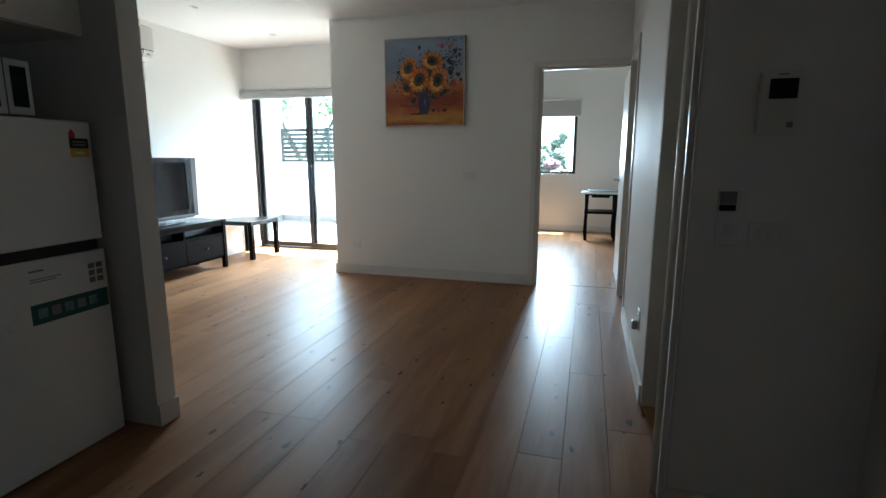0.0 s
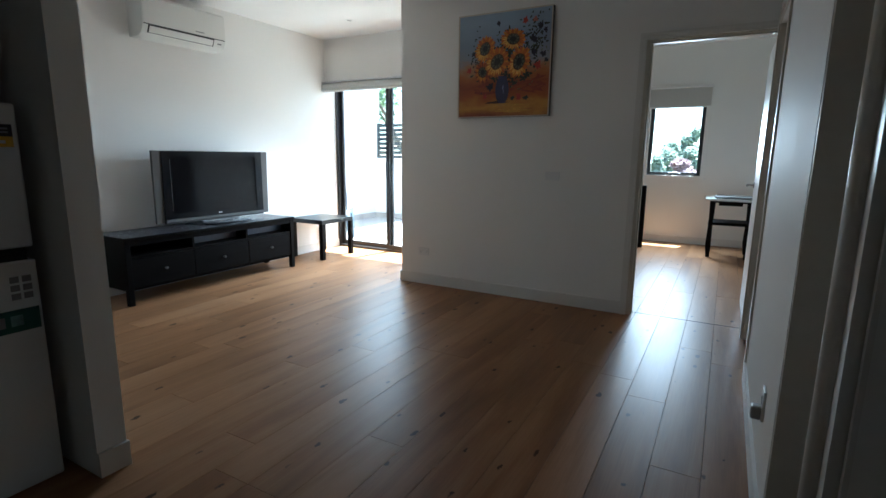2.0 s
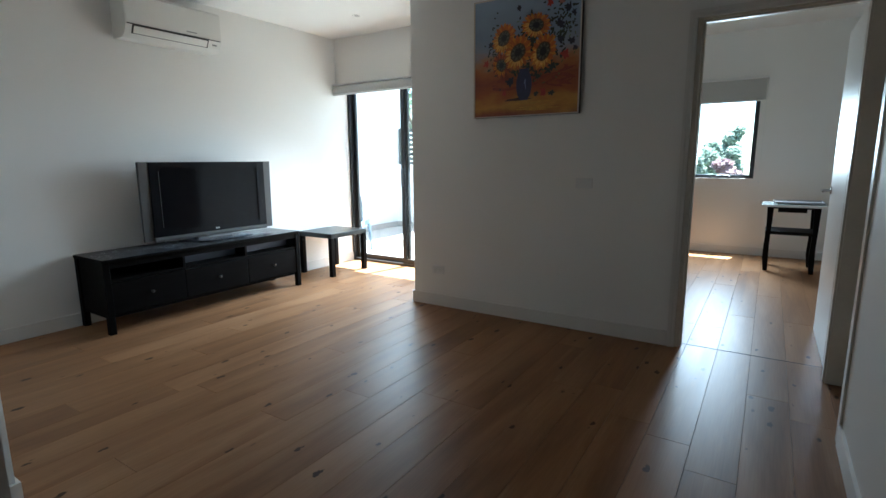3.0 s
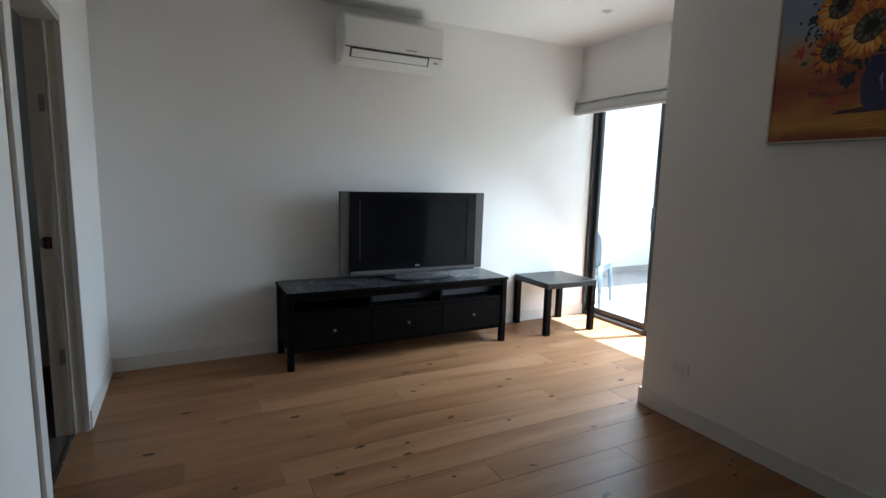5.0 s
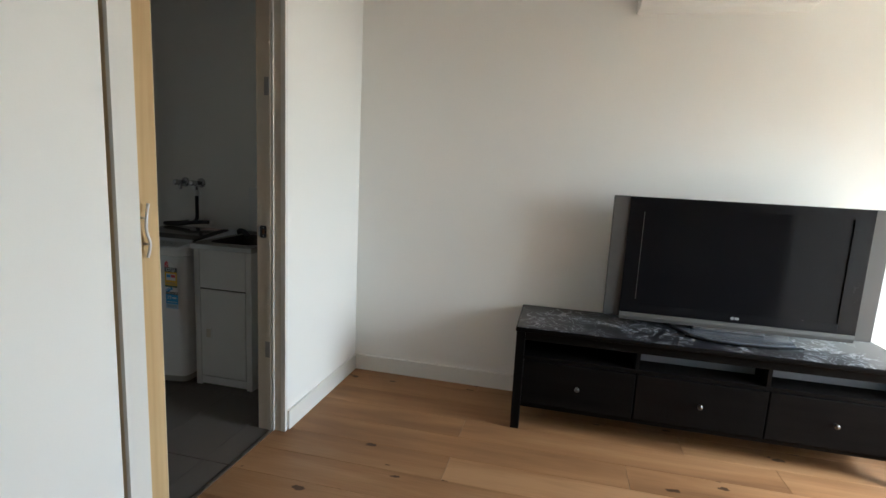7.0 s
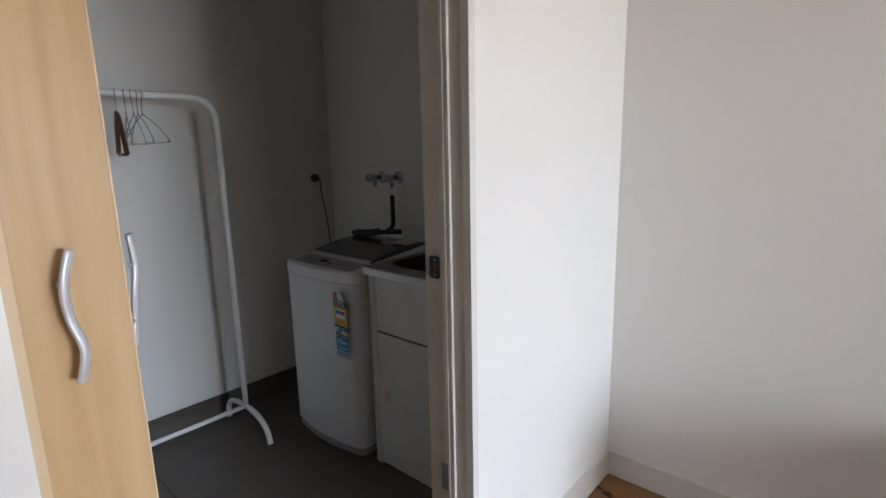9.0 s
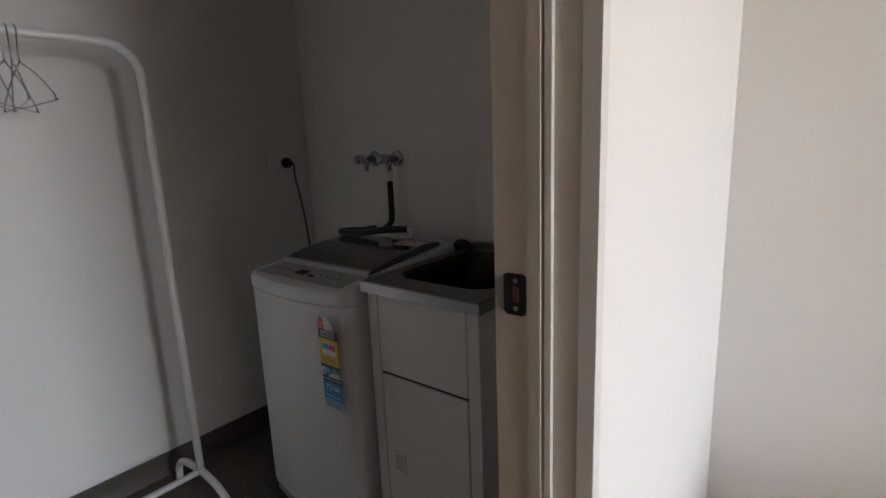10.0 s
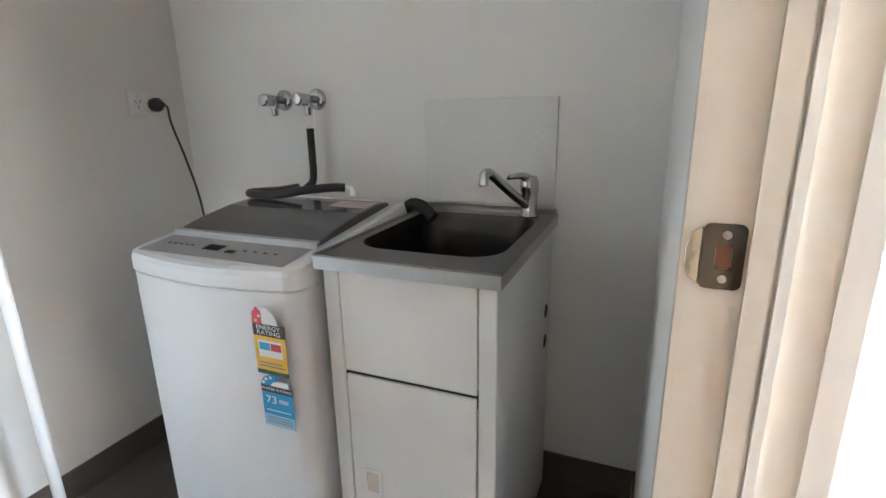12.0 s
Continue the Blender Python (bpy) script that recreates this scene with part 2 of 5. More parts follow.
M_KNOB = paint("pewter", (0.15, 0.145, 0.14), 0.35, 1.0)
M_TVBLACK = paint("gloss_black_plastic", (0.006, 0.006, 0.007), 0.25, vary=0.05, spec=0.14)
M_SCREEN = paint("dark_screen_glass", (0.006, 0.006, 0.007), 0.1, vary=0.05, bump=0, spec=0.1)
M_TVGREY = paint("graphite_cloth", (0.085, 0.08, 0.075), 0.6, vary=0.08, grain=500, spec=0.25)
M_SILVER = paint("silver_plastic", (0.34, 0.345, 0.36), 0.36, 0.4, vary=0.04)
M_ACW = paint("ac_plastic", (0.74, 0.73, 0.69), 0.38, vary=0.015)
M_DARK = paint("dark_gap", (0.02, 0.02, 0.02), 0.7)
M_WHITEP = paint("white_plastic", (0.76, 0.755, 0.74), 0.35, vary=0.02)
M_FRIDGE = paint("fridge_enamel", (0.78, 0.785, 0.77), 0.3, vary=0.02, grain=30)
M_CAB = paint("cabinet_laminate", (0.78, 0.75, 0.69), 0.4, vary=0.02)
M_STEEL = paint("brushed_steel", (0.42, 0.41, 0.4), 0.32, 1.0, vary=0.06, grain=120, bump=0)
M_PULL = paint("satin_pull", (0.62, 0.62, 0.65), 0.32, 0.25, vary=0.04)
M_CHROME = paint("chrome", (0.5, 0.5, 0.51), 0.1, 1.0, vary=0.03)
M_RUBBER = paint("black_rubber", (0.02, 0.02, 0.022), 0.55, vary=0.1)
M_WM = paint("washer_enamel", (0.77, 0.785, 0.81), 0.42, vary=0.008, grain=90, bump=0)
# Much darker than M_STEEL: the shade inside the bowl is in its colour.
M_BOWL = paint("shaded_steel_bowl", (0.07, 0.063, 0.058), 0.32, 1.0, vary=0.15, grain=60)
# Half as bright as M_STEEL: the dim room it mirrors is put into the colour.
M_DECK = paint("dim_mirrored_steel", (0.21, 0.195, 0.18), 0.3, 1.0, vary=0.06, grain=90, bump=0)
M_WMGREY = paint("grey_panel", (0.36, 0.36, 0.365), 0.35, vary=0.03)
M_WMLID = paint("smoked_lid", (0.12, 0.12, 0.122), 0.09, vary=0.05, bump=0)
M_PINE = timber("pale_timber", (0.50, 0.335, 0.165), (0.60, 0.43, 0.235), 0.4, 2)
M_PINE_EDGE = timber("pale_timber_edge", (0.62, 0.47, 0.29), (0.7, 0.56, 0.37), 0.4, 2)
M_WHITEMETAL = paint("white_powder_coat", (0.74, 0.735, 0.72), 0.4, vary=0.02)
M_HANGERWOOD = timber("red_brown_wood", (0.09, 0.035, 0.018), (0.16, 0.065, 0.03), 0.4, 2)
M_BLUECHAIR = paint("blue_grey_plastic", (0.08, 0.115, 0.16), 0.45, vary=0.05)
M_SCREENSLAT = paint("slat_screen_paint", (0.05, 0.06, 0.062), 0.5, vary=0.1)
M_LEAF = leaf_mat("leaves", (0.06, 0.10, 0.05), (0.14, 0.19, 0.10))
# Far leaves, lightened: distance haze and window glare are in this colour.
M_LEAF_F = leaf_mat("hazy_leaves", (0.16, 0.21, 0.16), (0.28, 0.34, 0.27))
M_LEAF_P = leaf_mat("plum_leaves", (0.2, 0.12, 0.13), (0.32, 0.2, 0.21))
M_BARK = paint("bark", (0.12, 0.09, 0.07), 0.9, vary=0.25, grain=20)
M_GROUND = paint("dry_ground", (0.16, 0.17, 0.11), 0.95, vary=0.2, grain=2, broad=0.2)
M_YELLOW = paint("label_yellow", (0.72, 0.43, 0.03), 0.5, vary=0.02, bump=0)
M_BLACKINK = paint("label_black", (0.015, 0.015, 0.015), 0.5, vary=0.02, bump=0)
M_RED = paint("label_red", (0.55, 0.04, 0.05), 0.5, vary=0.02, bump=0)
M_BLUE = paint("label_blue", (0.03, 0.30, 0.60), 0.5, vary=0.02, bump=0)
M_PALEBLUE = paint("label_pale_blue", (0.33, 0.55, 0.72), 0.5, vary=0.02, bump=0)
M_LABELW = paint("label_white", (0.78, 0.78, 0.77), 0.5, vary=0.02, bump=0)
M_GREEN = paint("label_green", (0.01, 0.09, 0.075), 0.5, vary=0.04, bump=0)
M_GREYINK = paint("label_grey", (0.22, 0.22, 0.22), 0.5, vary=0.02, bump=0)


# ---- mesh helpers ----
def finish(name, bm, mat, smooth=False):
    bmesh.ops.recalc_face_normals(bm, faces=bm.faces)
    me = bpy.data.meshes.new(name)
    bm.to_mesh(me)
    bm.free()
    me.materials.append(mat)
    if smooth:
        me.shade_smooth()
    return me


def block(x0, x1, y0, y1, z0, z1, bev=0.0, seg=1, bm=None):
    b = bm or bmesh.new()
    mine = bmesh.ops.create_cube(b, size=1.0)["verts"]
    for v in mine:
        v.co = Vector((x0 + (v.co.x + 0.5) * (x1 - x0), y0 + (v.co.y + 0.5) * (y1 - y0), z0 + (v.co.z + 0.5) * (z1 - z0)))
    if bev:
        edges = list({e for v in mine for e in v.link_edges})
        bmesh.ops.bevel(b, geom=edges, offset=bev, segments=seg, affect="EDGES", profile=0.5)
    return b


def profile(pts, axis, a, b, bev=0.0, seg=1):
    """A closed outline pushed along an axis from a to b. Outline in (y,z), (x,z) or (x,y)."""
    bm = bmesh.new()

    def at(p, s):
        return {"x": (s, p[0], p[1]), "y": (p[0], s, p[1]), "z": (p[0], p[1], s)}[axis]

    lo = [bm.verts.new(at(p, a)) for p in pts]
    hi = [bm.verts.new(at(p, b)) for p in pts]
    bm.faces.new(lo)
    bm.faces.new(hi)
    for i in range(len(pts)):
        j = (i + 1) % len(pts)
        bm.faces.new((lo[i], lo[j], hi[j], hi[i]))
    if bev:
        bmesh.ops.recalc_face_normals(bm, faces=bm.faces)
        bmesh.ops.bevel(bm, geom=list(bm.edges), offset=bev, segments=seg, affect="EDGES", profile=0.5)
    return bm


def rounded(w, h, r, n=6):
    """Outline of a rounded rectangle about the origin."""
    out = []
    for cx, cy, a0 in ((w / 2 - r, h / 2 - r, 0), (-w / 2 + r, h / 2 - r, 90), (-w / 2 + r, -h / 2 + r, 180), (w / 2 - r, -h / 2 + r, 270)):
        for k in range(n + 1):
            a = radians(a0 + 90 * k / n)
            out.append((cx + r * math.cos(a), cy + r * math.sin(a)))
    return out


def smooth_path(pts, n=6):
    pts = [Vector(p) for p in pts]
    out = []
    for i in range(len(pts) - 1):
        p0, p1, p2, p3 = pts[max(i - 1, 0)], pts[i], pts[i + 1], pts[min(i + 2, len(pts) - 1)]
        for k in range(n):
            t = k / n
            out.append(0.5 * ((2 * p1) + (p2 - p0) * t + (2 * p0 - 5 * p1 + 4 * p2 - p3) * t * t + (3 * p1 - p0 - 3 * p2 + p3) * t ** 3))
    return out + [pts[-1]]


def tube(pts, r, sides=10, bm=None, flat=1.0):
    """A round bar along a line of points, with closed ends."""
    bm = bm or bmesh.new()
    pts = [Vector(p) for p in pts]
    rings = []
    up = None
    for i, p in enumerate(pts):
        d = (pts[min(i + 1, len(pts) - 1)] - pts[max(i - 1, 0)]).normalized()
        if up is None:
            up = d.orthogonal().normalized()
        up = (up - d * up.dot(d)).normalized()
        side = d.cross(up)
        rr = r(i / (len(pts) - 1)) if callable(r) else r
        rings.append([bm.verts.new(p + rr * (math.cos(2 * math.pi * k / sides) * up + flat * math.sin(2 * math.pi * k / sides) * side)) for k in range(sides)])
    for a, b in zip(rings, rings[1:]):
        for k in range(sides):
            bm.faces.new((a[k], a[(k + 1) % sides], b[(k + 1) % sides], b[k]))
    bm.faces.new(rings[0])
    bm.faces.new(rings[-1])
    return bm


def lathe(prof, axis="z", sides=20, at=(0, 0, 0), bm=None):
    """A turned shape: rows of (radius, along)."""
    bm = bm or bmesh.new()
    at = Vector(at)
    rings = []
    for r, s in prof:
        ring = []
        for k in range(sides):
            c, q = r * math.cos(2 * math.pi * k / sides), r * math.sin(2 * math.pi * k / sides)
            ring.append(bm.verts.new(at + Vector({"x": (s, c, q), "y": (q, s, c), "z": (c, q, s)}[axis])))
        rings.append(ring)
    for a, b in zip(rings, rings[1:]):
        for k in range(sides):
            bm.faces.new((a[k], a[(k + 1) % sides], b[(k + 1) % sides], b[k]))
    bm.faces.new(rings[0])
    bm.faces.new(rings[-1])
    return bm


def part(name, bm, mat, parent, label="", smooth=False):
    ob = new(name, finish(name, bm, mat, smooth))
    ob.parent = parent
    if label:
        ob["label"] = label
    return ob


def thing(name, label, category, at=(0, 0, 0), rz=0.0, group=""):
    ob = new(name)
    ob.empty_display_size = 0.1
    ob.matrix_basis = pose(*at, 0, 0, rz)
    return tagged(ob, label, category, group)


def solid(name, bm, mat, label="", category="", kind="structure", smooth=False):
    return tagged(new(name, finish(name, bm, mat, smooth)), label, category, "", kind)


def boxes(rows, bm=None):
    bm = bm or bmesh.new()
    for r in rows:
        block(*r, bm=bm)
    return bm


def lettering(text, size, mat, parent, m, align="CENTER"):
    """Letters of the built-in font as a thin mesh, at the pose m under its thing."""
    cu = bpy.data.curves.new("lettering", "FONT")
    cu.body, cu.size, cu.extrude, cu.align_x = text, size, 0.0003, align
    cu.resolution_u = 3
    tmp = new("lettering", cu)
    bpy.context.view_layer.update()
    me = bpy.data.meshes.new_from_object(tmp.evaluated_get(bpy.context.evaluated_depsgraph_get()))
    bpy.data.objects.remove(tmp)
    me.materials.clear()
    me.materials.append(mat)
    me.transform(m)
    ob = new("lettering", me)
    ob.parent = parent
    return ob


# ---- setting ----
H = 2.626          # living ceiling
HB = 2.80          # bedroom ceiling
WX = -4.53         # television wall
EX = 0.22          # entry wall
PY = 4.75          # picture wall
LY0, LY1 = 1.623, 1.76   # laundry wall
LS = 0.05         # laundry south wall
NY = 1.575        # face of the entry nib wall
BY = 8.80         # bedroom window wall
SY = -3.3         # end of the entry, unseen; its distance sets how dim the nib is
EE = 0.78         # entry side wall, unseen; set close to bounce light onto the fridge
solid("wall_west", boxes([(WX - 0.12, WX, LS - 0.12, 6.0, -0.1, H + 0.1)]), M_WALL, "white painted wall behind the television", "wall")
solid("wall_laundry", boxes([
    (WX, -3.676, LY0, LY1, -0.1, H), (-3.676, -2.80, LY0, LY1, 2.06, H),
    (-2.722, -2.34, LY1 - 0.03, LY1, -0.1, H), (-2.80, -1.965, 1.545, LY0 + 0.03, -0.1, H), (-2.36, -2.34, LY0 + 0.03, LY1 - 0.03, -0.1, H),
    (-2.80, -2.36, LY0 + 0.03, LY1 - 0.03, 2.06, H)]), M_WALL, "white wall with the laundry doorway and door pocket", "wall")
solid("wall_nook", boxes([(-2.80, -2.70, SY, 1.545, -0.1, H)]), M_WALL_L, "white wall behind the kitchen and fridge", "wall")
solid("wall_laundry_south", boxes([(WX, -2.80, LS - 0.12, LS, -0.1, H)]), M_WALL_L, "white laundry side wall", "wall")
solid("wall_south", boxes([(-2.80, EE, SY - 0.12, SY, -0.1, H)]), M_WALL, "white wall closing the entry", "wall")
solid("wall_east", boxes([
    (EX, EE, NY, 1.71, -0.1, H), (EE, EE + 0.12, SY - 0.12, 2.66, -0.1, H), (EX, EX + 0.12, 1.71, 2.41, 2.06, H), (EX, EX + 0.12, 2.41, 3.90, -0.1, H), (EX + 0.12, EE, 2.54, 2.66, -0.1, H),
    (EX, EX + 0.12, 3.90, 4.60, 2.06, H), (EX, EX + 0.12, 4.60, PY, -0.1, H)]), M_WALL, "white hall wall with two doorways and the entry recess", "wall")
solid("wall_picture", boxes([
    (-2.72, -0.58, PY, PY + 0.12, -0.1, H + 0.1), (-0.58, 0.29, PY, PY + 0.12, 2.085, H + 0.1), (0.29, 1.2, PY, PY + 0.12, -0.1, H + 0.1)]),
    M_WALL, "white wall that carries the picture", "wall")
solid("wall_divider", boxes([(-2.72, -2.60, PY + 0.12, 6.0, -0.1, H + 0.1)]), M_WALL, "white wall between living room and bedroom", "wall")
solid("wall_north", boxes([(WX, -2.72, 5.715, 6.0, 2.09, H)]), M_WALL, "white bulkhead over the sliding door", "wall")
solid("wall_bedroom_north", boxes([
    (-2.72, -1.037, BY, BY + 0.12, -0.1, HB), (-1.037, -0.317, BY, BY + 0.12, -0.1, 0.985), (-1.037, -0.317, BY, BY + 0.12, 2.03, HB), (-0.317, 1.32, BY, BY + 0.12, -0.1, HB)]),
    M_WALL, "white bedroom wall with a window", "wall")
solid("wall_bedroom_east", boxes([(1.2, 1.32, PY, BY, -0.1, HB)]), M_WALL, "white bedroom side wall", "wall")
solid("wall_bedroom_west", boxes([(-2.72, -2.60, 6.0, BY, -0.1, HB)]), M_WALL, "white bedroom side wall", "wall")
solid("ceiling", boxes([(WX - 0.12, 0.40, SY - 0.12, 6.0, H, H + 0.1), (0.40, EE + 0.12, SY - 0.12, 2.66, H, H + 0.1)]), M_CEIL, "flat white plaster ceiling", "ceiling")
solid("ceiling_bedroom", boxes([(-2.60, 1.32, PY + 0.12, BY + 0.12, HB, HB + 0.1)]), M_CEIL, "flat white bedroom ceiling", "ceiling")
solid("wall_closet", boxes([(0.34, 0.36, 3.7, PY, -0.1, H)]), M_WALL, "plain wall closing the side doorway", "wall")


def skirting(rows, name="baseboard"):
    solid(name, boxes(rows), M_TRIM, "white painted skirting board", "skirting")


SK = 0.10
skirting([(WX, WX + 0.013, LY1 + 0.013, 5.9, 0, SK)])
skirting([(WX, -3.68, LY1, LY1 + 0.013, 0, SK)])
skirting([(-2.72, -2.34, LY1, LY1 + 0.013, 0, SK)])
skirting([(-2.34, -2.327, 1.658, LY1 + 0.013, 0, SK), (-2.327, -1.965, 1.645, 1.658, 0, SK), (-1.965, -1.952, 1.545, 1.658, 0, SK)])
skirting([(-2.72, -0.63, PY - 0.013, PY, 0, SK)])
skirting([(-2.733, -2.72, PY - 0.013, 5.9, 0, SK)])
skirting([(EX - 0.013, EX, 2.41, 3.84, 0, SK)])
skirting([(EX + 0.004, EE, NY - 0.013, NY, 0, SK)])
skirting([(-2.60, 1.2, BY - 0.013, BY, 0, SK)])
skirting([(1.187, 1.2, PY + 0.12, BY - 0.013, 0, SK)])


def architrave(name, x0, x1, z1, y, face, w=0.06, t=0.016):
    """Trim round a doorway in a wall that runs along x, on the side that faces face (+1 or -1 in y)."""
    ya, yb = (y, y + t) if face > 0 else (y - t, y)
    bm = boxes([(x0 - w, x0, ya, yb, 0, z1 + w), (x1, x1 + w, ya, yb, 0, z1 + w), (x0, x1, ya, yb, z1, z1 + w)])
    yc, yd = (yb, yb + 0.006) if face > 0 else (ya - 0.006, ya)
    block(x0 - w, x0 - w + 0.022, yc, yd, 0, z1 + w, bm=bm)
    block(x1 + w - 0.022, x1 + w, yc, yd, 0, z1 + w, bm=bm)
    block(x0 - w + 0.022, x1 + w - 0.022, yc, yd, z1 + w - 0.022, z1 + w, bm=bm)
    return solid(name, bm, M_TRIM, "white enamelled door architrave", "architrave")


architrave("trim", -0.58, 0.29, 2.07, PY, -1, 0.045)
architrave("trim", -0.58, 0.29, 2.07, PY + 0.12, 1, 0.045)
solid("door_frame_1", boxes([(-0.58, -0.554, PY, PY + 0.12, 0, 2.06), (0.264, 0.29, PY, PY + 0.12, 0, 2.06), (-0.58, 0.29, PY, PY + 0.12, 2.06, 2.085),
                              (-0.554, -0.542, PY + 0.03, PY + 0.075, 0, 2.06), (0.252, 0.264, PY + 0.03, PY + 0.075, 0, 2.06), (-0.542, 0.252, PY + 0.03, PY + 0.075, 2.048, 2.06)]),
      M_JAMB, "cream enamelled bedroom door frame with stops", "door frame")
# laundry doorway: fixed jamb with strike, split pocket jamb, head
solid("door_frame_2", boxes([(-3.676, -3.648, LY0 - 0.002, 1.692, 0, 2.06), (-3.648, -3.645, 1.673, 1.692, 0, 2.035), (-3.676, -3.655, 1.692, 1.741, 0, 2.035), (-3.648, -2.815, LY0 - 0.002, LY1 + 0.002, 2.035, 2.06)]),
      M_JAMB, "cream enamelled laundry door jamb and head", "door frame")
solid("trim", boxes([(-3.655, -3.647, 1.697, 1.706, 0, 2.035), (-3.676, -3.654, 1.741, 1.764, 0, 2.09), (-2.815, -2.735, LY1, LY1 + 0.014, 0, 2.12), (-3.654, -2.815, 1.7625, 1.768, 2.06, 2.12)]),
      M_TRIM, "white enamelled laundry architrave", "architrave")
solid("door_frame_3", boxes([(-2.827, -2.815, 1.725, LY1 + 0.004, 0, 2.035), (-2.815, -2.735, 1.73, LY1, 0, 2.06), (-2.827, -2.80, LY0 - 0.004, 1.668, 0, 2.035)]), M_PINE_EDGE, "pale timber split jamb of the door pocket", "door frame")
# side doorways of the entry wall
solid("trim", boxes([(EX - 0.012, EX, NY + 0.004, 1.71, 0, 2.12), (EX - 0.022, EX - 0.012, NY + 0.004, NY + 0.026, 0, 2.12), (EX - 0.004, EX + 0.004, NY - 0.014, NY - 0.0005, 0, 2.12),
                     (EX - 0.012, EX, 1.71, 2.41, 2.06, 2.12)]), M_TRIM, "white enamelled door architrave", "architrave")
solid("trim", lathe([(0.019, 0.0), (0.019, 2.12)], "z", 24, (EX - 0.016, 1.686, 0)), M_TRIM, "rounded white enamelled architrave edge", "architrave", smooth=True)
solid("door_frame_4", boxes([(EX, EX + 0.12, 1.71, 1.73, 0, 2.06), (EX + 0.002, EX + 0.12, 2.39, 2.41, 0, 2.06), (EX, EX + 0.12, 1.73, 2.39, 2.04, 2.06)]), M_JAMB, "cream jamb of the open dark side doorway", "door frame")
solid("trim", boxes([(EX - 0.010, EX, 3.84, 3.90, 0, 2.12), (EX - 0.010, EX, 4.60, 4.66, 0, 2.12), (EX - 0.010, EX, 3.90, 4.60, 2.06, 2.12)]), M_JAMB, "white enamelled door architrave", "architrave")
solid("door_frame_5", boxes([(EX, EX + 0.12, 3.90, 3.92, 0, 2.06), (EX, EX + 0.12, 4.58, 4.60, 0, 2.06)]), M_JAMB, "cream door jamb", "door frame")
d = thing("door", "closed white painted door in the hall wall", "door", (EX + 0.085, 3.92, 0.0))
part("leaf", block(0, 0.035, 0, 0.66, 0.008, 2.05, 0.002), M_TRIM, d)
part("lever_handle", tube(smooth_path([(0, 0.06, 1.02), (-0.045, 0.06, 1.02), (-0.05, 0.07, 1.02), (-0.05, 0.16, 1.02)], 4), 0.009, 10), M_CHROME, d, "satin chrome lever handle", True)

floor = solid("floor", boxes([(WX, 0.40, SY, 6.0, -0.10, -0.013), (0.40, EE, SY, 2.54, -0.10, -0.013), (-2.60, 1.2, PY, BY, -0.10, -0.0135)]), M_SUB, "wide oak boards with dark knots", "floor")
floor_laundry = solid("floor_laundry", boxes([(WX, -2.80, LS, 1.69, -0.012, -0.004)]), M_GROUT, "grey tiled laundry floor", "floor")
solid("threshold", boxes([(-3.648, -2.80, 1.688, 1.702, -0.01, 0.004)]), M_STEEL, "thin metal strip between tiles and boards", "threshold")
solid("threshold", boxes([(-0.554, 0.264, 4.838, 4.844, -0.01, 0.001)]), M_DARK, "dark joint under the bedroom door", "threshold")
skirt_tile = solid("baseboard", boxes([(WX, -2.80, LS, LS + 0.008, -0.004, 0.092), (WX, WX + 0.008, LS + 0.008, LY0, -0.004, 0.092), (WX + 0.008, -3.676, LY0 - 0.008, LY0, -0.004, 0.10)]), M_TILE, "grey tile skirting of the laundry", "skirting")


# ---- living room ----
# sliding door, outside the bulkhead
slider = thing("sliding_door", "black aluminium framed glass sliding door", "door", (0, 5.90, 0))
SX0, SX1, SM = WX, -2.735, -3.69
part("outer_frame", boxes([(SX0, SX0 + 0.035, 0, 0.09, 0, 2.2), (SX1 - 0.035, SX1, 0, 0.09, 0, 2.2), (SX0 + 0.035, SX1 - 0.035, 0, 0.09, 2.15, 2.2), (SX0 + 0.035, SX1 - 0.035, 0, 0.09, 0.0, 0.03)]), M_ALU, slider)
for x0, x1, y0 in ((SX0 + 0.035, SM + 0.03, 0.05), (SM - 0.045, SX1 - 0.035, 0.012)):
    sash = part("sash", boxes([(x0, x0 + 0.045, y0, y0 + 0.032, 0.03, 2.15), (x1 - 0.055, x1, y0, y0 + 0.032, 0.03, 2.15), (x0 + 0.045, x1 - 0.055, y0, y0 + 0.032, 0.03, 0.085), (x0 + 0.045, x1 - 0.055, y0, y0 + 0.032, 2.09, 2.15)]), M_ALU, slider)
    pane = part("pane", block(x0 + 0.045, x1 - 0.055, y0 + 0.012, y0 + 0.018, 0.085, 2.09), M_GLASS, sash)
    pane.visible_shadow = False
part("door_pull", block(SM - 0.03, SM - 0.012, -0.02, 0.012, 0.95, 1.15, 0.004, 2), M_ALU, slider)

blind = thing("roller_blind", "rolled-up grey roller blind with white headrail", "blind", (0, 5.64, 1.995))
part("headrail", profile([(0.0, 0.125), (0.075, 0.125), (0.075, 0.11), (0.01, 0.11), (0.0, 0.118)], "x", WX + 0.02, -2.74), M_WHITEP, blind)
part("bracket", block(WX + 0.006, WX + 0.018, 0.0, 0.075, 0.0, 0.125, 0.003), M_WHITEP, blind)
roll = bmesh.new()
lathe([(0.001, WX + 0.02), (0.046, WX + 0.021), (0.046, -2.745), (0.001, -2.744)], "x", 24, (0, 0.04, 0.06), bm=roll)
block(WX + 0.025, -2.75, 0.006, 0.009, 0.008, 0.06, bm=roll)
part("fabric", roll, M_BLIND, blind)
part("bottom_rail", block(WX + 0.025, -2.75, 0.0, 0.014, -0.006, 0.014, 0.004, 2), M_WHITEP, blind)

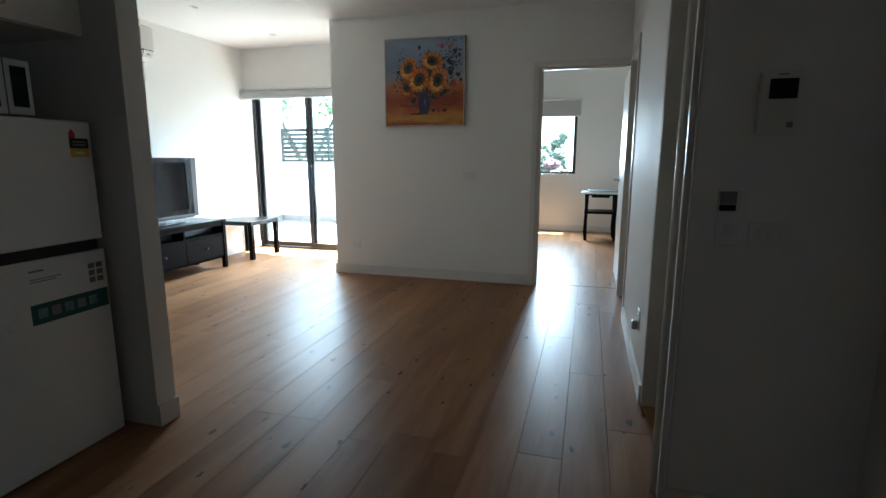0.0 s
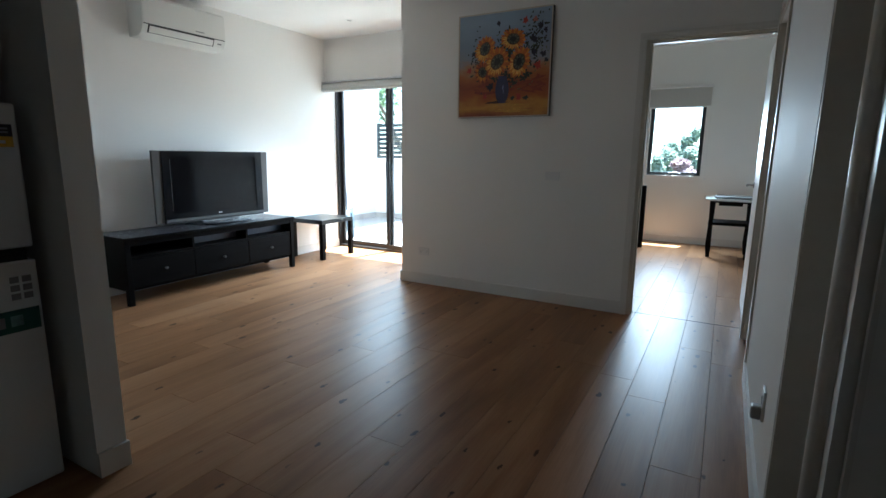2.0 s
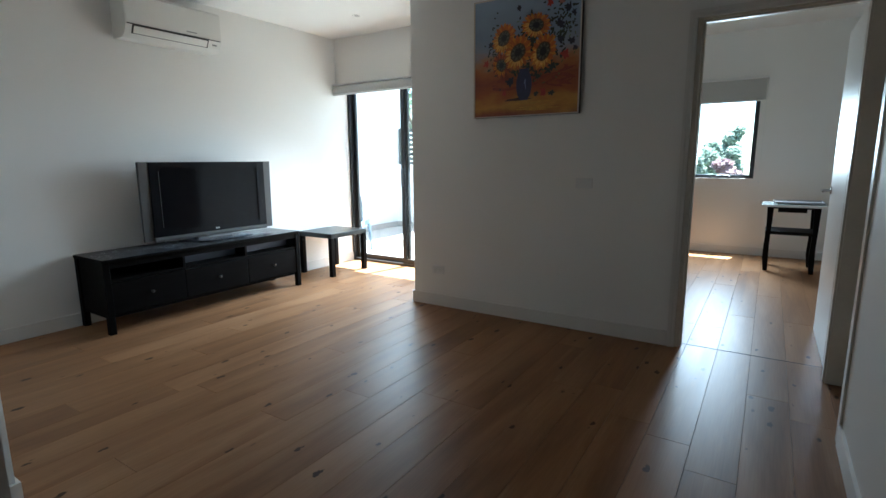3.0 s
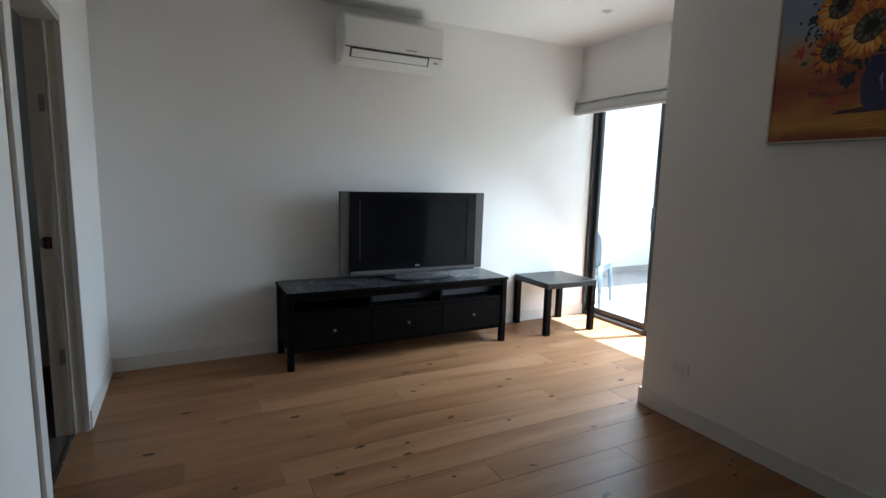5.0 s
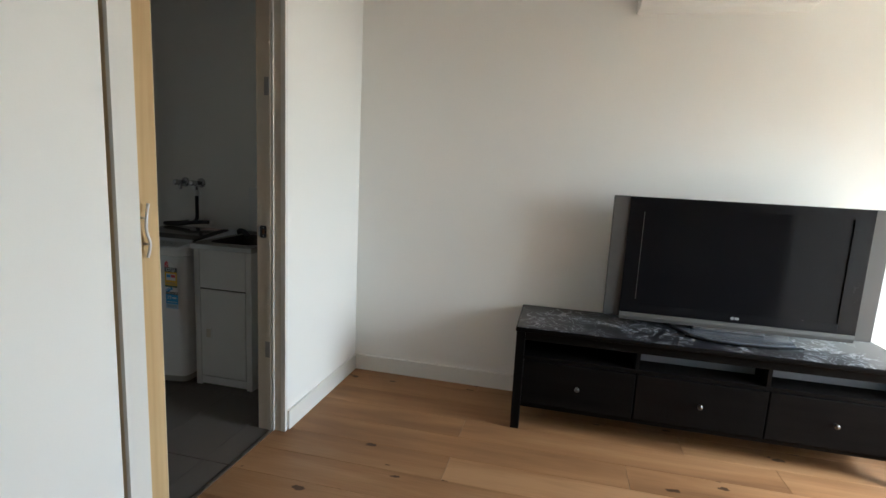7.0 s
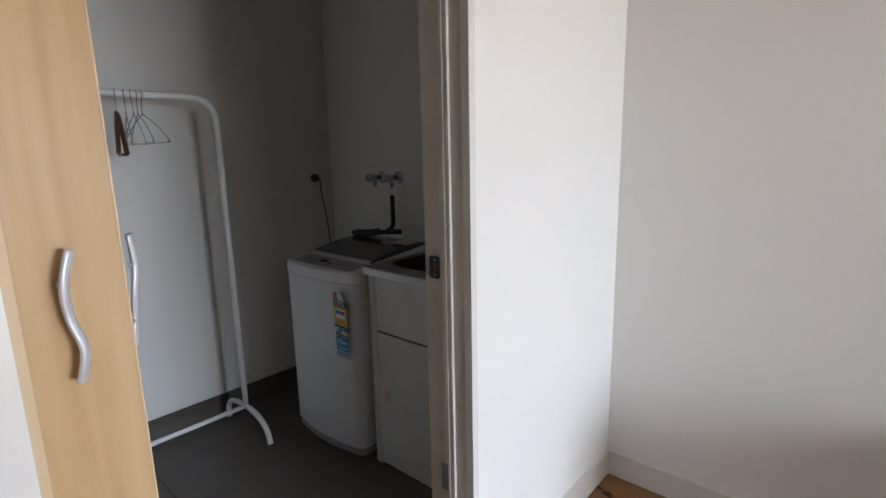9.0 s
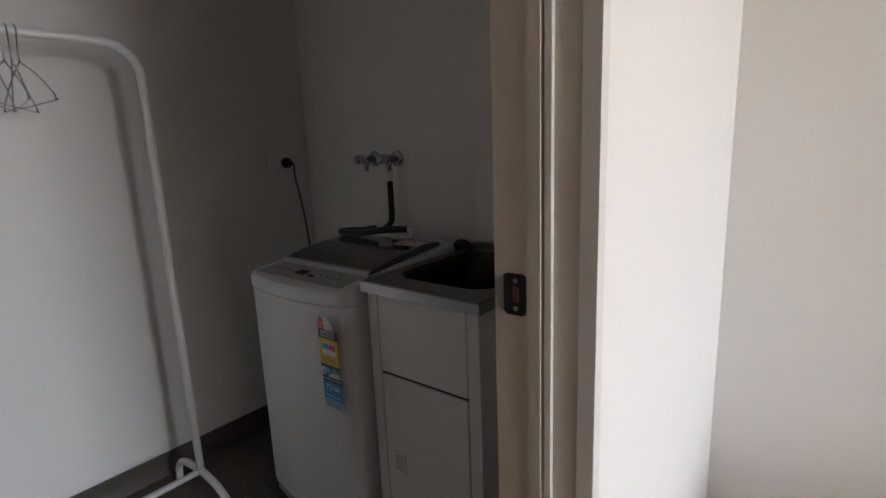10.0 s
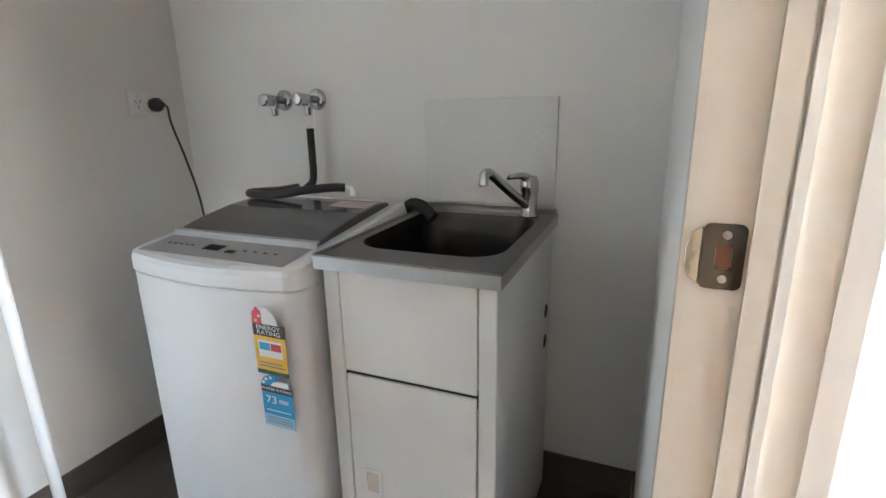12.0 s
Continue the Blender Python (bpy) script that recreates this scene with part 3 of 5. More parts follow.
# television bench
BX, BY0, BY1, BZ = -4.06, 2.84, 4.63, 0.556
bench = thing("tv_bench", "black-brown wooden TV bench topped with black marble film", "tv bench", (0, 0, 0))
part("top", block(WX + 0.015, BX + 0.012, BY0 - 0.005, BY1 + 0.005, BZ - 0.022, BZ, 0.004, 2), M_BLACKWOOD, bench)
part("marble_film", block(WX + 0.018, BX + 0.008, BY0, BY1, BZ + 0.0005, BZ + 0.002), M_MARBLE, bench, "black marble-patterned film with white veins")
for y0 in (BY0, BY1 - 0.045):
    for x0 in (WX + 0.02, BX - 0.047):
        part("leg", profile([(x0, 0.0), (x0 + 0.045, 0.0), (x0 + 0.047, 0.13), (x0 + 0.047, BZ - 0.022), (x0, BZ - 0.022)], "y", y0, y0 + 0.045, 0.002), M_BLACKLEG, bench)
part("side_panel", block(WX + 0.067, BX - 0.047, BY0 + 0.012, BY0 + 0.03, 0.12, BZ - 0.022), M_BLACKWOOD, bench)
part("side_panel", block(WX + 0.067, BX - 0.047, BY1 - 0.03, BY1 - 0.012, 0.12, BZ - 0.022), M_BLACKWOOD, bench)
part("bottom_panel", block(WX + 0.03, BX - 0.025, BY0 + 0.03, BY1 - 0.03, 0.12, 0.138), M_BLACKWOOD, bench)
part("shelf", block(WX + 0.03, BX - 0.012, BY0 + 0.03, BY1 - 0.03, 0.385, 0.403), M_BLACKWOOD, bench)
part("rail", block(BX - 0.03, BX - 0.01, BY0 + 0.045, BY1 - 0.045, 0.488, BZ - 0.022, 0.002), M_BLACKWOOD, bench)
part("back_panel", boxes([(WX + 0.03, WX + 0.036, BY0 + 0.03, BY1 - 0.03, 0.138, 0.385), (WX + 0.03, WX + 0.036, BY0 + 0.03, 3.44, 0.403, BZ - 0.022)]), M_BLACKWOOD, bench)
part("back_panel", block(BX - 0.17, BX - 0.164, 3.449, BY1 - 0.03, 0.403, BZ - 0.022), paint("pale_hardboard", (0.2, 0.22, 0.27), 0.5), bench, "pale grey back board of the open shelf")
for y in (3.44, 4.02):
    part("divider", block(WX + 0.03, BX - 0.014, y - 0.009, y + 0.009, 0.403, BZ - 0.022), M_BLACKWOOD, bench)
for y0, y1 in ((BY0 + 0.048, 3.436), (3.442, 4.026), (4.032, BY1 - 0.048)):
    dr = part("drawer", block(BX - 0.03, BX - 0.008, y0, y1, 0.146, 0.380, 0.0025, 2), M_BLACKWOOD, bench)
    kb = lathe([(0.006, 0.0), (0.006, 0.012), (0.011, 0.018), (0.0125, 0.025), (0.009, 0.031), (0.001, 0.032)], "x", 16, (BX - 0.008, (y0 + y1) / 2, 0.267))
    part("knob", kb, M_KNOB, dr, "round pewter knob", True)

# television
tv = thing("television", "older widescreen television with grey side speakers and silver stand", "television", (-4.32, 3.90, BZ + 0.002))
part("speaker", profile([(-0.02, 0.045), (0.0, 0.045), (0.012, 0.685), (-0.02, 0.685)], "y", -0.625, -0.545, 0.003), M_TVGREY, tv, "grey cloth-covered side speaker")
part("speaker", profile([(-0.02, 0.045), (0.0, 0.045), (0.012, 0.685), (-0.02, 0.685)], "y", 0.545, 0.625, 0.003), M_TVGREY, tv, "grey cloth-covered side speaker")
part("housing", block(-0.10, -0.012, -0.52, 0.52, 0.10, 0.66, 0.02, 2), M_TVBLACK, tv)
part("bezel", boxes([(-0.012, 0.016, -0.545, -0.465, 0.075, 0.685), (-0.012, 0.016, 0.465, 0.545, 0.075, 0.685), (-0.012, 0.016, -0.465, 0.465, 0.635, 0.685), (-0.012, 0.016, -0.465, 0.465, 0.075, 0.125)]), M_TVBLACK, tv)
part("screen", block(-0.012, 0.006, -0.465, 0.465, 0.125, 0.635), M_SCREEN, tv)
part("screen_strip", block(0.0165, 0.0175, -0.4735, -0.4705, 0.15, 0.61), M_TVGREY, tv)
part("lower_rail", profile([(-0.012, 0.035), (0.014, 0.035), (0.02, 0.055), (0.016, 0.074), (-0.012, 0.074)], "y", -0.545, 0.545, 0.002), M_TVGREY, tv, "grey lower trim")
part("badge", lathe([(0.001, 0.0), (0.008, 0.0), (0.008, 0.002), (0.001, 0.002)], "x", 14, (0.0165, 0.0, 0.098)), M_SILVER, tv)
part("badge", block(0.0165, 0.018, 0.011, 0.03, 0.092, 0.104), M_SILVER, tv)
part("neck", block(-0.07, -0.01, -0.17, 0.17, 0.012, 0.10, 0.006), M_SILVER, tv)
part("stand", profile([(-0.10, -0.30), (0.09, -0.20), (0.135, -0.13), (0.15, 0.0), (0.135, 0.16), (0.10, 0.27), (-0.10, 0.30)], "z", 0.0, 0.014, 0.003), paint("blue_grey_gloss", (0.10, 0.105, 0.12), 0.22, 0.3), tv, "glossy blue-grey stand")
part("stand_lip", profile([(0.09, -0.22), (0.14, -0.14), (0.158, 0.0), (0.14, 0.17), (0.10, 0.29), (0.112, 0.30), (0.155, 0.175), (0.175, 0.0), (0.155, -0.15), (0.10, -0.23)], "z", 0.0, 0.009), M_TVBLACK, tv)

# side table
table = thing("side_table", "square black side table with straight legs by the glass door", "table", (-4.02, 5.03, 0))
TD, TW, TH = 0.52, 0.56, 0.472
part("tabletop", block(-TD + 0.02, 0.0, 0, TW, TH - 0.05, TH, 0.002), M_LACQUER, table, "satin black top")
for x0 in (-TD + 0.02, -0.05):
    for y0 in (0.0, TW - 0.05):
        part("leg", block(x0, x0 + 0.05, y0, y0 + 0.05, 0, TH - 0.05, 0.0015), M_BLACKLEG, table)

# air conditioner
ac = thing("air_conditioner", "white wall-mounted split air conditioner with closed flap", "air conditioner", (WX, 3.31, 2.19))
part("casing", profile([(0, 0.0), (0.13, 0.0), (0.175, 0.028), (0.205, 0.09), (0.205, 0.30), (0.185, 0.325), (0, 0.325)], "y", 0, 0.80, 0.004, 2), M_ACW, ac)
part("front_panel", profile([(0.205, 0.10), (0.213, 0.10), (0.213, 0.305), (0.205, 0.31)], "y", 0.006, 0.794, 0.002), M_ACW, ac)
part("air_slot", profile([(0.176, 0.0295), (0.1775, 0.0285), (0.206, 0.0895), (0.2045, 0.0905)], "y", 0.05, 0.68), M_DARK, ac)
part("flap", profile([(0.1805, 0.033), (0.184, 0.031), (0.208, 0.080), (0.2045, 0.082)], "y", 0.062, 0.668, 0.001), M_ACW, ac)
part("gap", block(0.204, 0.2065, 0.01, 0.79, 0.091, 0.098), M_DARK, ac)
part("badge", block(0.213, 0.2136, 0.48, 0.57, 0.118, 0.126), M_GREYINK, ac)
part("display", block(0.196, 0.2, 0.715, 0.755, 0.05, 0.062), M_GREYINK, ac)

# sockets and switches
def wall_plate(name, label, at, rz, w=0.115, h=0.072, rockers=2):
    """A plate whose back lies on the wall and whose face looks along -y before the turn."""
    t = thing(name, label, "socket" if name == "power_socket" else "switch", at, rz)
    part("plate", block(-w / 2, w / 2, -0.009, 0, -h / 2, h / 2, 0.003, 2), M_WHITEP, t)
    for k in range(rockers):
        x = (k - (rockers - 1) / 2) * 0.045
        part("rocker", block(x - 0.006, x + 0.006, -0.013, -0.009, 0.012, 0.03, 0.001), M_WHITEP, t)
    if name == "power_socket":
        for k in range(rockers):
            x = (k - (rockers - 1) / 2) * 0.05
            for dx, tilt in ((-0.008, 0.003), (0.008, -0.003)):
                part("slot", profile([(x + dx - 0.001 - tilt, 0.008), (x + dx + 0.001 - tilt, 0.008), (x + dx + 0.001 + tilt, -0.002), (x + dx - 0.001 + tilt, -0.002)], "y", -0.0095, -0.0089), M_DARK, t)
            part("slot", block(x - 0.001, x + 0.001, -0.0095, -0.0089, -0.018, -0.009), M_DARK, t)
    return t


wall_plate("power_socket", "white double power socket above the skirting", (-2.465, PY, 0.318), 0)
wall_plate("power_socket", "white power socket low on the entry wall", (EX, 2.72, 0.355), -90, 0.072, 0.115, 1)
plug = thing("plug_adapter", "small grey plug adapter in the low socket", "adapter", (EX - 0.010, 2.71, 0.33))
part("body", block(-0.032, 0, -0.02, 0.02, -0.03, 0.02, 0.006, 2), M_WMGREY, plug)
wall_plate("blank_plate", "white blank wall plate on the picture wall", (-1.232, PY, 1.075), 0, 0.12, 0.07, 0)

# ceiling downlights
def downlight(x, y, z):
    d = thing("downlight", "small recessed white ceiling downlight, switched off", "ceiling light", (x, y, z), 0, "living downlights")
    part("rim", lathe([(0.028, -0.001), (0.045, -0.001), (0.046, -0.004), (0.040, -0.007), (0.030, -0.006), (0.028, -0.001)], "z", 24), M_WHITEP, d, "", True)
    part("lens", lathe([(0.001, -0.002), (0.028, -0.002), (0.028, -0.003), (0.001, -0.0035)], "z", 20), M_WMGREY, d)


for x, y in ((-3.70, 4.0), (-3.63, 5.12), (-1.6, 3.0)):
    downlight(x, y, H)

# the picture
pic = thing("painting", "canvas painting of sunflowers in a blue vase, pale thin frame", "painting", (-1.69, PY, 1.556))
PW, PH = 0.82, 0.835
part("canvas", block(-PW / 2 + 0.008, PW / 2 - 0.008, -0.036, -0.004, 0.008, PH - 0.008), sky_blend("painted_ground"), pic)
part("frame", boxes([(-PW / 2, -PW / 2 + 0.008, -0.042, -0.036, 0, PH), (PW / 2 - 0.008, PW / 2, -0.042, -0.036, 0, PH), (-PW / 2 + 0.008, PW / 2 - 0.008, -0.042, -0.036, 0, 0.008), (-PW / 2 + 0.008, PW / 2 - 0.008, -0.042, -0.036, PH - 0.008, PH)]),
     paint("pale_frame", (0.6, 0.52, 0.42), 0.4), pic, "thin cream picture frame")
part("frame_side", boxes([(-PW / 2, -PW / 2 + 0.007, -0.036, 0, 0, PH), (PW / 2 - 0.007, PW / 2, -0.036, 0, 0, PH), (-PW / 2 + 0.007, PW / 2 - 0.007, -0.036, 0, 0, 0.007), (-PW / 2 + 0.007, PW / 2 - 0.007, -0.036, 0, PH - 0.007, PH)]),
     paint("dark_frame_side", (0.02, 0.016, 0.014), 0.5), pic, "dark brown frame sides")
OIL = {k: paint("oil_" + k, c, 0.45, vary=0.28, grain=140, broad=30, bump=0.06) for k, c in {
    "petal": (0.62, 0.23, 0.016), "petal_shade": (0.48, 0.115, 0.012), "petal_light": (0.76, 0.42, 0.08), "heart": (0.008, 0.008, 0.006), "ring": (0.07, 0.065, 0.04), "seed": (0.2, 0.19, 0.12), "brown": (0.1, 0.04, 0.012), "shade": (0.05, 0.016, 0.008),
    "vase": (0.03, 0.032, 0.09), "leaf": (0.02, 0.028, 0.018), "leaf_light": (0.1, 0.13, 0.04), "red": (0.36, 0.035, 0.02), "pink": (0.38, 0.14, 0.11), "navy": (0.012, 0.014, 0.035), "rust": (0.22, 0.035, 0.012), "gold": (0.5, 0.26, 0.03), "sheen": (0.2, 0.22, 0.42)}.items()}


def dab(bm, cx, cz, a, ln, w, y):
    """One pointed brush mark that starts at a place and runs out at an angle."""
    cx, cz = max(ln - 0.39, min(0.39 - ln, cx + 0.045)), max(0.02 + abs(ln * math.sin(a)), min(0.81 - abs(ln * math.sin(a)), cz))
    c, s = math.cos(a), math.sin(a)
    pts = [(0, -0.35 * w), (0.35 * ln, -0.5 * w), (0.75 * ln, -0.36 * w), (ln, 0), (0.75 * ln, 0.36 * w), (0.35 * ln, 0.5 * w), (0, 0.35 * w)]
    vs = [bm.verts.new((cx + u * c - v * s, y, cz + u * s + v * c)) for u, v in pts]
    back = [bm.verts.new((p.co.x, -0.0355, p.co.z)) for p in vs]
    bm.faces.new(vs)
    for i in range(len(vs)):
        j = (i + 1) % len(vs)
        bm.faces.new((vs[i], vs[j], back[j], back[i]))


random.seed(5)


def dabs(rows, y, step=0.0):
    """Brush marks in one mesh: rows of (x, z, angle, length, width)."""
    bm = bmesh.new()
    for k, (x, z, a, ln, w) in enumerate(rows):
        dab(bm, x, z, a, ln, w, y - step * k)
    return bm


rows = []
for k in range(330):
    a, d = random.uniform(0, 2 * math.pi), abs(random.gauss(0, 0.65))
    rows.append((0.0 + 0.24 * min(d, 1.0) * math.cos(a), 0.47 + 0.21 * min(d, 1.0) * math.sin(a), random.uniform(0, 6.28), random.uniform(0.02, 0.05), random.uniform(0.01, 0.022)))
part("foliage", dabs(rows, -0.03625, 0.0000009), OIL["leaf"], pic)["kind"] = "stuff"
rows = []
for k in range(120):
    x = random.choice((random.gauss(0.24, 0.055), random.gauss(0.2, 0.06), random.gauss(-0.27, 0.05)))
    rows.append((x, (random.gauss(0.64, 0.07) if x > 0 else random.gauss(0.46, 0.08)), random.uniform(0, 6.28), random.uniform(0.012, 0.03), 0.012))
part("foliage", dabs(rows, -0.03658, 0.0000008), OIL["leaf"], pic)["kind"] = "stuff"
rows = [(random.gauss(0.06, 0.17), random.gauss(0.44, 0.13), random.uniform(0, 6.28), random.uniform(0.012, 0.03), 0.007) for k in range(60)]
part("foliage", dabs(rows, -0.0367, 0.0000008), OIL["leaf_light"], pic)["kind"] = "stuff"
for tone, n, xs, zs, lens, wid, tilt in (("rust", 22, (-0.33, 0.33), (0.19, 0.3), (0.05, 0.14), (0.01, 0.03), 0.25), ("gold", 16, (-0.2, 0.1), (0.04, 0.1), (0.08, 0.18), (0.006, 0.014), 0.04), ("shade", 8, (-0.24, -0.1), (0.112, 0.125), (0.1, 0.16), (0.008, 0.014), 0.05)):
    for k in range(n):
        bm = bmesh.new()
        dab(bm, random.uniform(*xs), random.uniform(*zs), random.gauss(0, tilt), random.uniform(*lens), random.uniform(*wid), -0.0362 - 0.00001 * k)
        part("brush_stroke", bm, OIL[tone], pic)
bm = bmesh.new()
prof = [(0.028, 0.112), (0.05, 0.15), (0.06, 0.2), (0.06, 0.24), (0.05, 0.285), (0.036, 0.31), (0.04, 0.33)]
ring = [(r, z) for r, z in prof] + [(-r, z) for r, z in reversed(prof)]
vs = [bm.verts.new((r, -0.0372, z)) for r, z in ring]
back = [bm.verts.new((r, -0.0355, z)) for r, z in ring]
bm.faces.new(vs)
for k in range(len(ring)):
    bm.faces.new((vs[k], vs[(k + 1) % len(ring)], back[(k + 1) % len(ring)], back[k]))
part("vase", bm, OIL["vase"], pic, "dark blue painted vase")
part("highlight", dabs([(-0.04, 0.225, 1.4, 0.035, 0.012), (-0.03, 0.19, 1.7, 0.05, 0.006)], -0.0377, 0.00002), OIL["sheen"], pic)


def sunflower(cx, cz, rx, rz, turn, y, tones):
    """An oval head seen at a slant: two rows of petals, a speckled ring and a dark heart."""
    c, q = math.cos(turn), math.sin(turn)

    def oval(a, r):
        u, v = r * rx * math.cos(a), r * rz * math.sin(a)
        return cx + u * c - v * q, cz + u * q + v * c

    def stroke(a, r0, r1, w, yy):
        x0, z0 = oval(a, r0)
        x1, z1 = oval(a, r1)
        bm = bmesh.new()
        dab(bm, x0, z0, math.atan2(z1 - z0, x1 - x0), math.hypot(x1 - x0, z1 - z0), w, yy)
        return bm

    def disc(r, yy, rough=0.06):
        bm = bmesh.new()
        vs = [bm.verts.new((p[0] + 0.045, yy, p[1])) for p in (oval(2 * math.pi * k / 22, r * (1 + rough * random.uniform(-1, 1))) for k in range(22))]
        back = [bm.verts.new((v.co.x, -0.0355, v.co.z)) for v in vs]
        bm.faces.new(vs)
        for k in range(22):
            bm.faces.new((vs[k], vs[(k + 1) % 22], back[(k + 1) % 22], back[k]))
        return bm

    mean = (rx + rz) / 2
    head = part("sunflower", disc(0.8, y), OIL[tones[1]], pic, "orange painted sunflower head")
    for k in range(24):
        a = 2 * math.pi * (k + random.uniform(-0.25, 0.25)) / 24
        part("petal", stroke(a, 0.45, random.uniform(0.92, 1.08), 0.26 * mean, y - 0.0001 - 0.00001 * k), OIL[tones[k % 2]], head)
    for k in range(24):
        a = 2 * math.pi * (k + 0.5 + random.uniform(-0.25, 0.25)) / 24
        lit = math.cos(a + turn + 2.2) > 0.25
        part("petal", stroke(a, 0.42, random.uniform(0.74, 0.96), (0.13 if lit else 0.09) * mean, y - 0.0004 - 0.00001 * k), OIL[tones[2] if lit else tones[1]], head)
    part("ring", disc(0.52, y - 0.0007), OIL["brown"], head)
    part("ring", disc(0.44, y - 0.0008), OIL["ring"], head)
    for k in range(18):
        a = 2 * math.pi * (k + random.uniform(-0.3, 0.3)) / 18
        part("seed", stroke(a, 0.3, 0.46, 0.045 * mean, y - 0.0009), OIL["seed" if k % 2 else "heart"], head)
    part("heart", disc(0.24, y - 0.001, 0.15), OIL["heart"], head)


sunflower(-0.226, 0.37, 0.078, 0.088, 0.3, -0.0374, ("petal_shade", "rust", "petal"))
sunflower(-0.208, 0.555, 0.088, 0.112, -0.5, -0.0382, ("petal", "petal_shade", "petal_light"))
sunflower(0.042, 0.612, 0.112, 0.085, -0.15, -0.0390, ("petal", "petal_shade", "petal_light"))
sunflower(0.098, 0.432, 0.098, 0.128, -0.35, -0.0398, ("petal", "petal_shade", "petal_light"))
sunflower(-0.094, 0.445, 0.105, 0.128, -0.65, -0.0406, ("petal", "petal_shade", "petal_light"))
for cx, cz, r, tone in ((0.14, 0.745, 0.034, "red"), (0.225, 0.745, 0.028, "pink"), (-0.35, 0.39, 0.032, "red"), (0.255, 0.40, 0.045, "red"), (0.265, 0.31, 0.03, "rust"), (0.105, 0.155, 0.04, "red"), (-0.2, 0.172, 0.028, "red"), (-0.31, 0.52, 0.032, "navy"), (-0.09, 0.745, 0.03, "navy"),
                        (0.27, 0.69, 0.036, "navy"), (0.31, 0.66, 0.024, "navy"), (0.215, 0.6, 0.045, "navy"), (0.30, 0.475, 0.036, "navy"), (0.335, 0.43, 0.026, "navy"), (0.22, 0.5, 0.04, "navy"), (-0.15, 0.25, 0.045, "navy"), (0.06, 0.27, 0.03, "leaf"), (0.165, 0.33, 0.04, "leaf"), (0.165, 0.15, 0.03, "leaf"), (0.05, 0.15, 0.03, "leaf")):
    fl = bmesh.new()
    for k in range(7):
        dab(fl, cx, cz, 0.9 * k + random.uniform(0, 0.5), 0.8 * r * random.uniform(0.6, 1.25), r * 0.5, -0.0369 - 0.00006 * k)
    part("blossom", fl, OIL[tone], pic)

# ---- kitchen end ----
fridge = thing("fridge", "white top-freezer fridge with energy stickers", "fridge", (-2.108, 0.938, 0))
FW, FH, FD = 0.555, 1.385, 0.56
part("body", block(-FD, -0.065, 0, FW, 0.018, FH - 0.005, 0.008, 2), M_FRIDGE, fridge)
fz = part("freezer_door", block(-0.06, 0, 0, FW, 0.895, FH, 0.009, 3), M_FRIDGE, fridge, "white freezer door")
fd = part("fridge_door", profile([(0.0, 0.008), (FW, 0.008), (FW, 0.85), (0.085, 0.85), (0.065, 0.808), (0.0, 0.84)], "x", -0.06, 0, 0.006, 2), M_FRIDGE, fridge, "white lower fridge door")
part("grip_recess", block(-0.058, -0.012, 0.02, FW - 0.02, 0.80, 0.895), M_DARK, fridge)
for y in (0.05, FW - 0.05):
    part("foot", lathe([(0.018, 0.0), (0.02, 0.018), (0.001, 0.019)], "z", 12, (-0.08, y, 0)), M_DARK, fridge)
    part("foot", lathe([(0.018, 0.0), (0.02, 0.018), (0.001, 0.019)], "z", 12, (-FD + 0.05, y, 0)), M_DARK, fridge)


def sticker(parent, x, y0, y1, z0, z1, mat, name="sticker", lift=0.0008):
    return part(name, block(x, x + lift, y0, y1, z0, z1), mat, parent)


M_STICKPIC = paint("sticker_picture", (0.14, 0.24, 0.24), 0.5, vary=0.5, grain=60, broad=25, bump=0)
st = sticker(fz, 0.0, FW - 0.098, FW - 0.018, 1.24, 1.275, M_YELLOW)
part("print", block(0.0, 0.0012, FW - 0.098, FW - 0.018, 1.275, 1.315), M_BLACKINK, st)
part("print", profile([(FW - 0.098 + 0.0, 1.315), (FW - 0.072, 1.315), (FW - 0.072, 1.335), (FW - 0.085, 1.352), (FW - 0.098, 1.335)], "x", 0, 0.0012), M_RED, st)
part("print", block(0.0, 0.0016, FW - 0.078, FW - 0.04, 1.252, 1.262), M_LABELW, st)
for z in (1.286, 1.298):
    part("print", block(0.0012, 0.0018, FW - 0.085, FW - 0.03, z, z + 0.006), M_GREYINK, st)
hs = part("sticker", profile([(0.012, 1.378), (0.105, 1.378), (0.105, 1.318), (0.058, 1.287), (0.012, 1.318)], "x", 0, 0.0008), M_GREEN, fz, "dark green shield sticker")
hb = bmesh.new()
lathe([(0.012, 0.0008), (0.022, 0.0008), (0.022, 0.0014), (0.012, 0.0014)], "x", 18, (0, 0.058, 1.337), bm=hb)
part("print", hb, M_PALEBLUE, hs)
for y, z, w in ((0.235, 0.805, 0.055), (0.235, 0.775, 0.12), (0.235, 0.765, 0.1)):
    part("print", block(0.0, 0.0008, y, y + w, z, z + (0.008 if w < 0.06 else 0.004)), M_GREYINK, fd)
gs = part("sticker", block(0.0, 0.0008, 0.225, FW - 0.01, 0.60, 0.68), M_GREEN, fd, "dark green strip sticker with small pictures")
for k in range(5):
    part("print", block(0.0008, 0.0013, 0.25 + 0.052 * k, 0.286 + 0.052 * k, 0.622, 0.66), (M_STICKPIC, M_GREYINK, M_STICKPIC, M_GREYINK, M_STICKPIC)[k], gs)
for k in range(2):
    for q in range(3):
        part("print", block(0.0, 0.0008, FW - 0.085 + 0.036 * k, FW - 0.058 + 0.036 * k, 0.715 + 0.03 * q, 0.737 + 0.03 * q), M_GREYINK, fd)

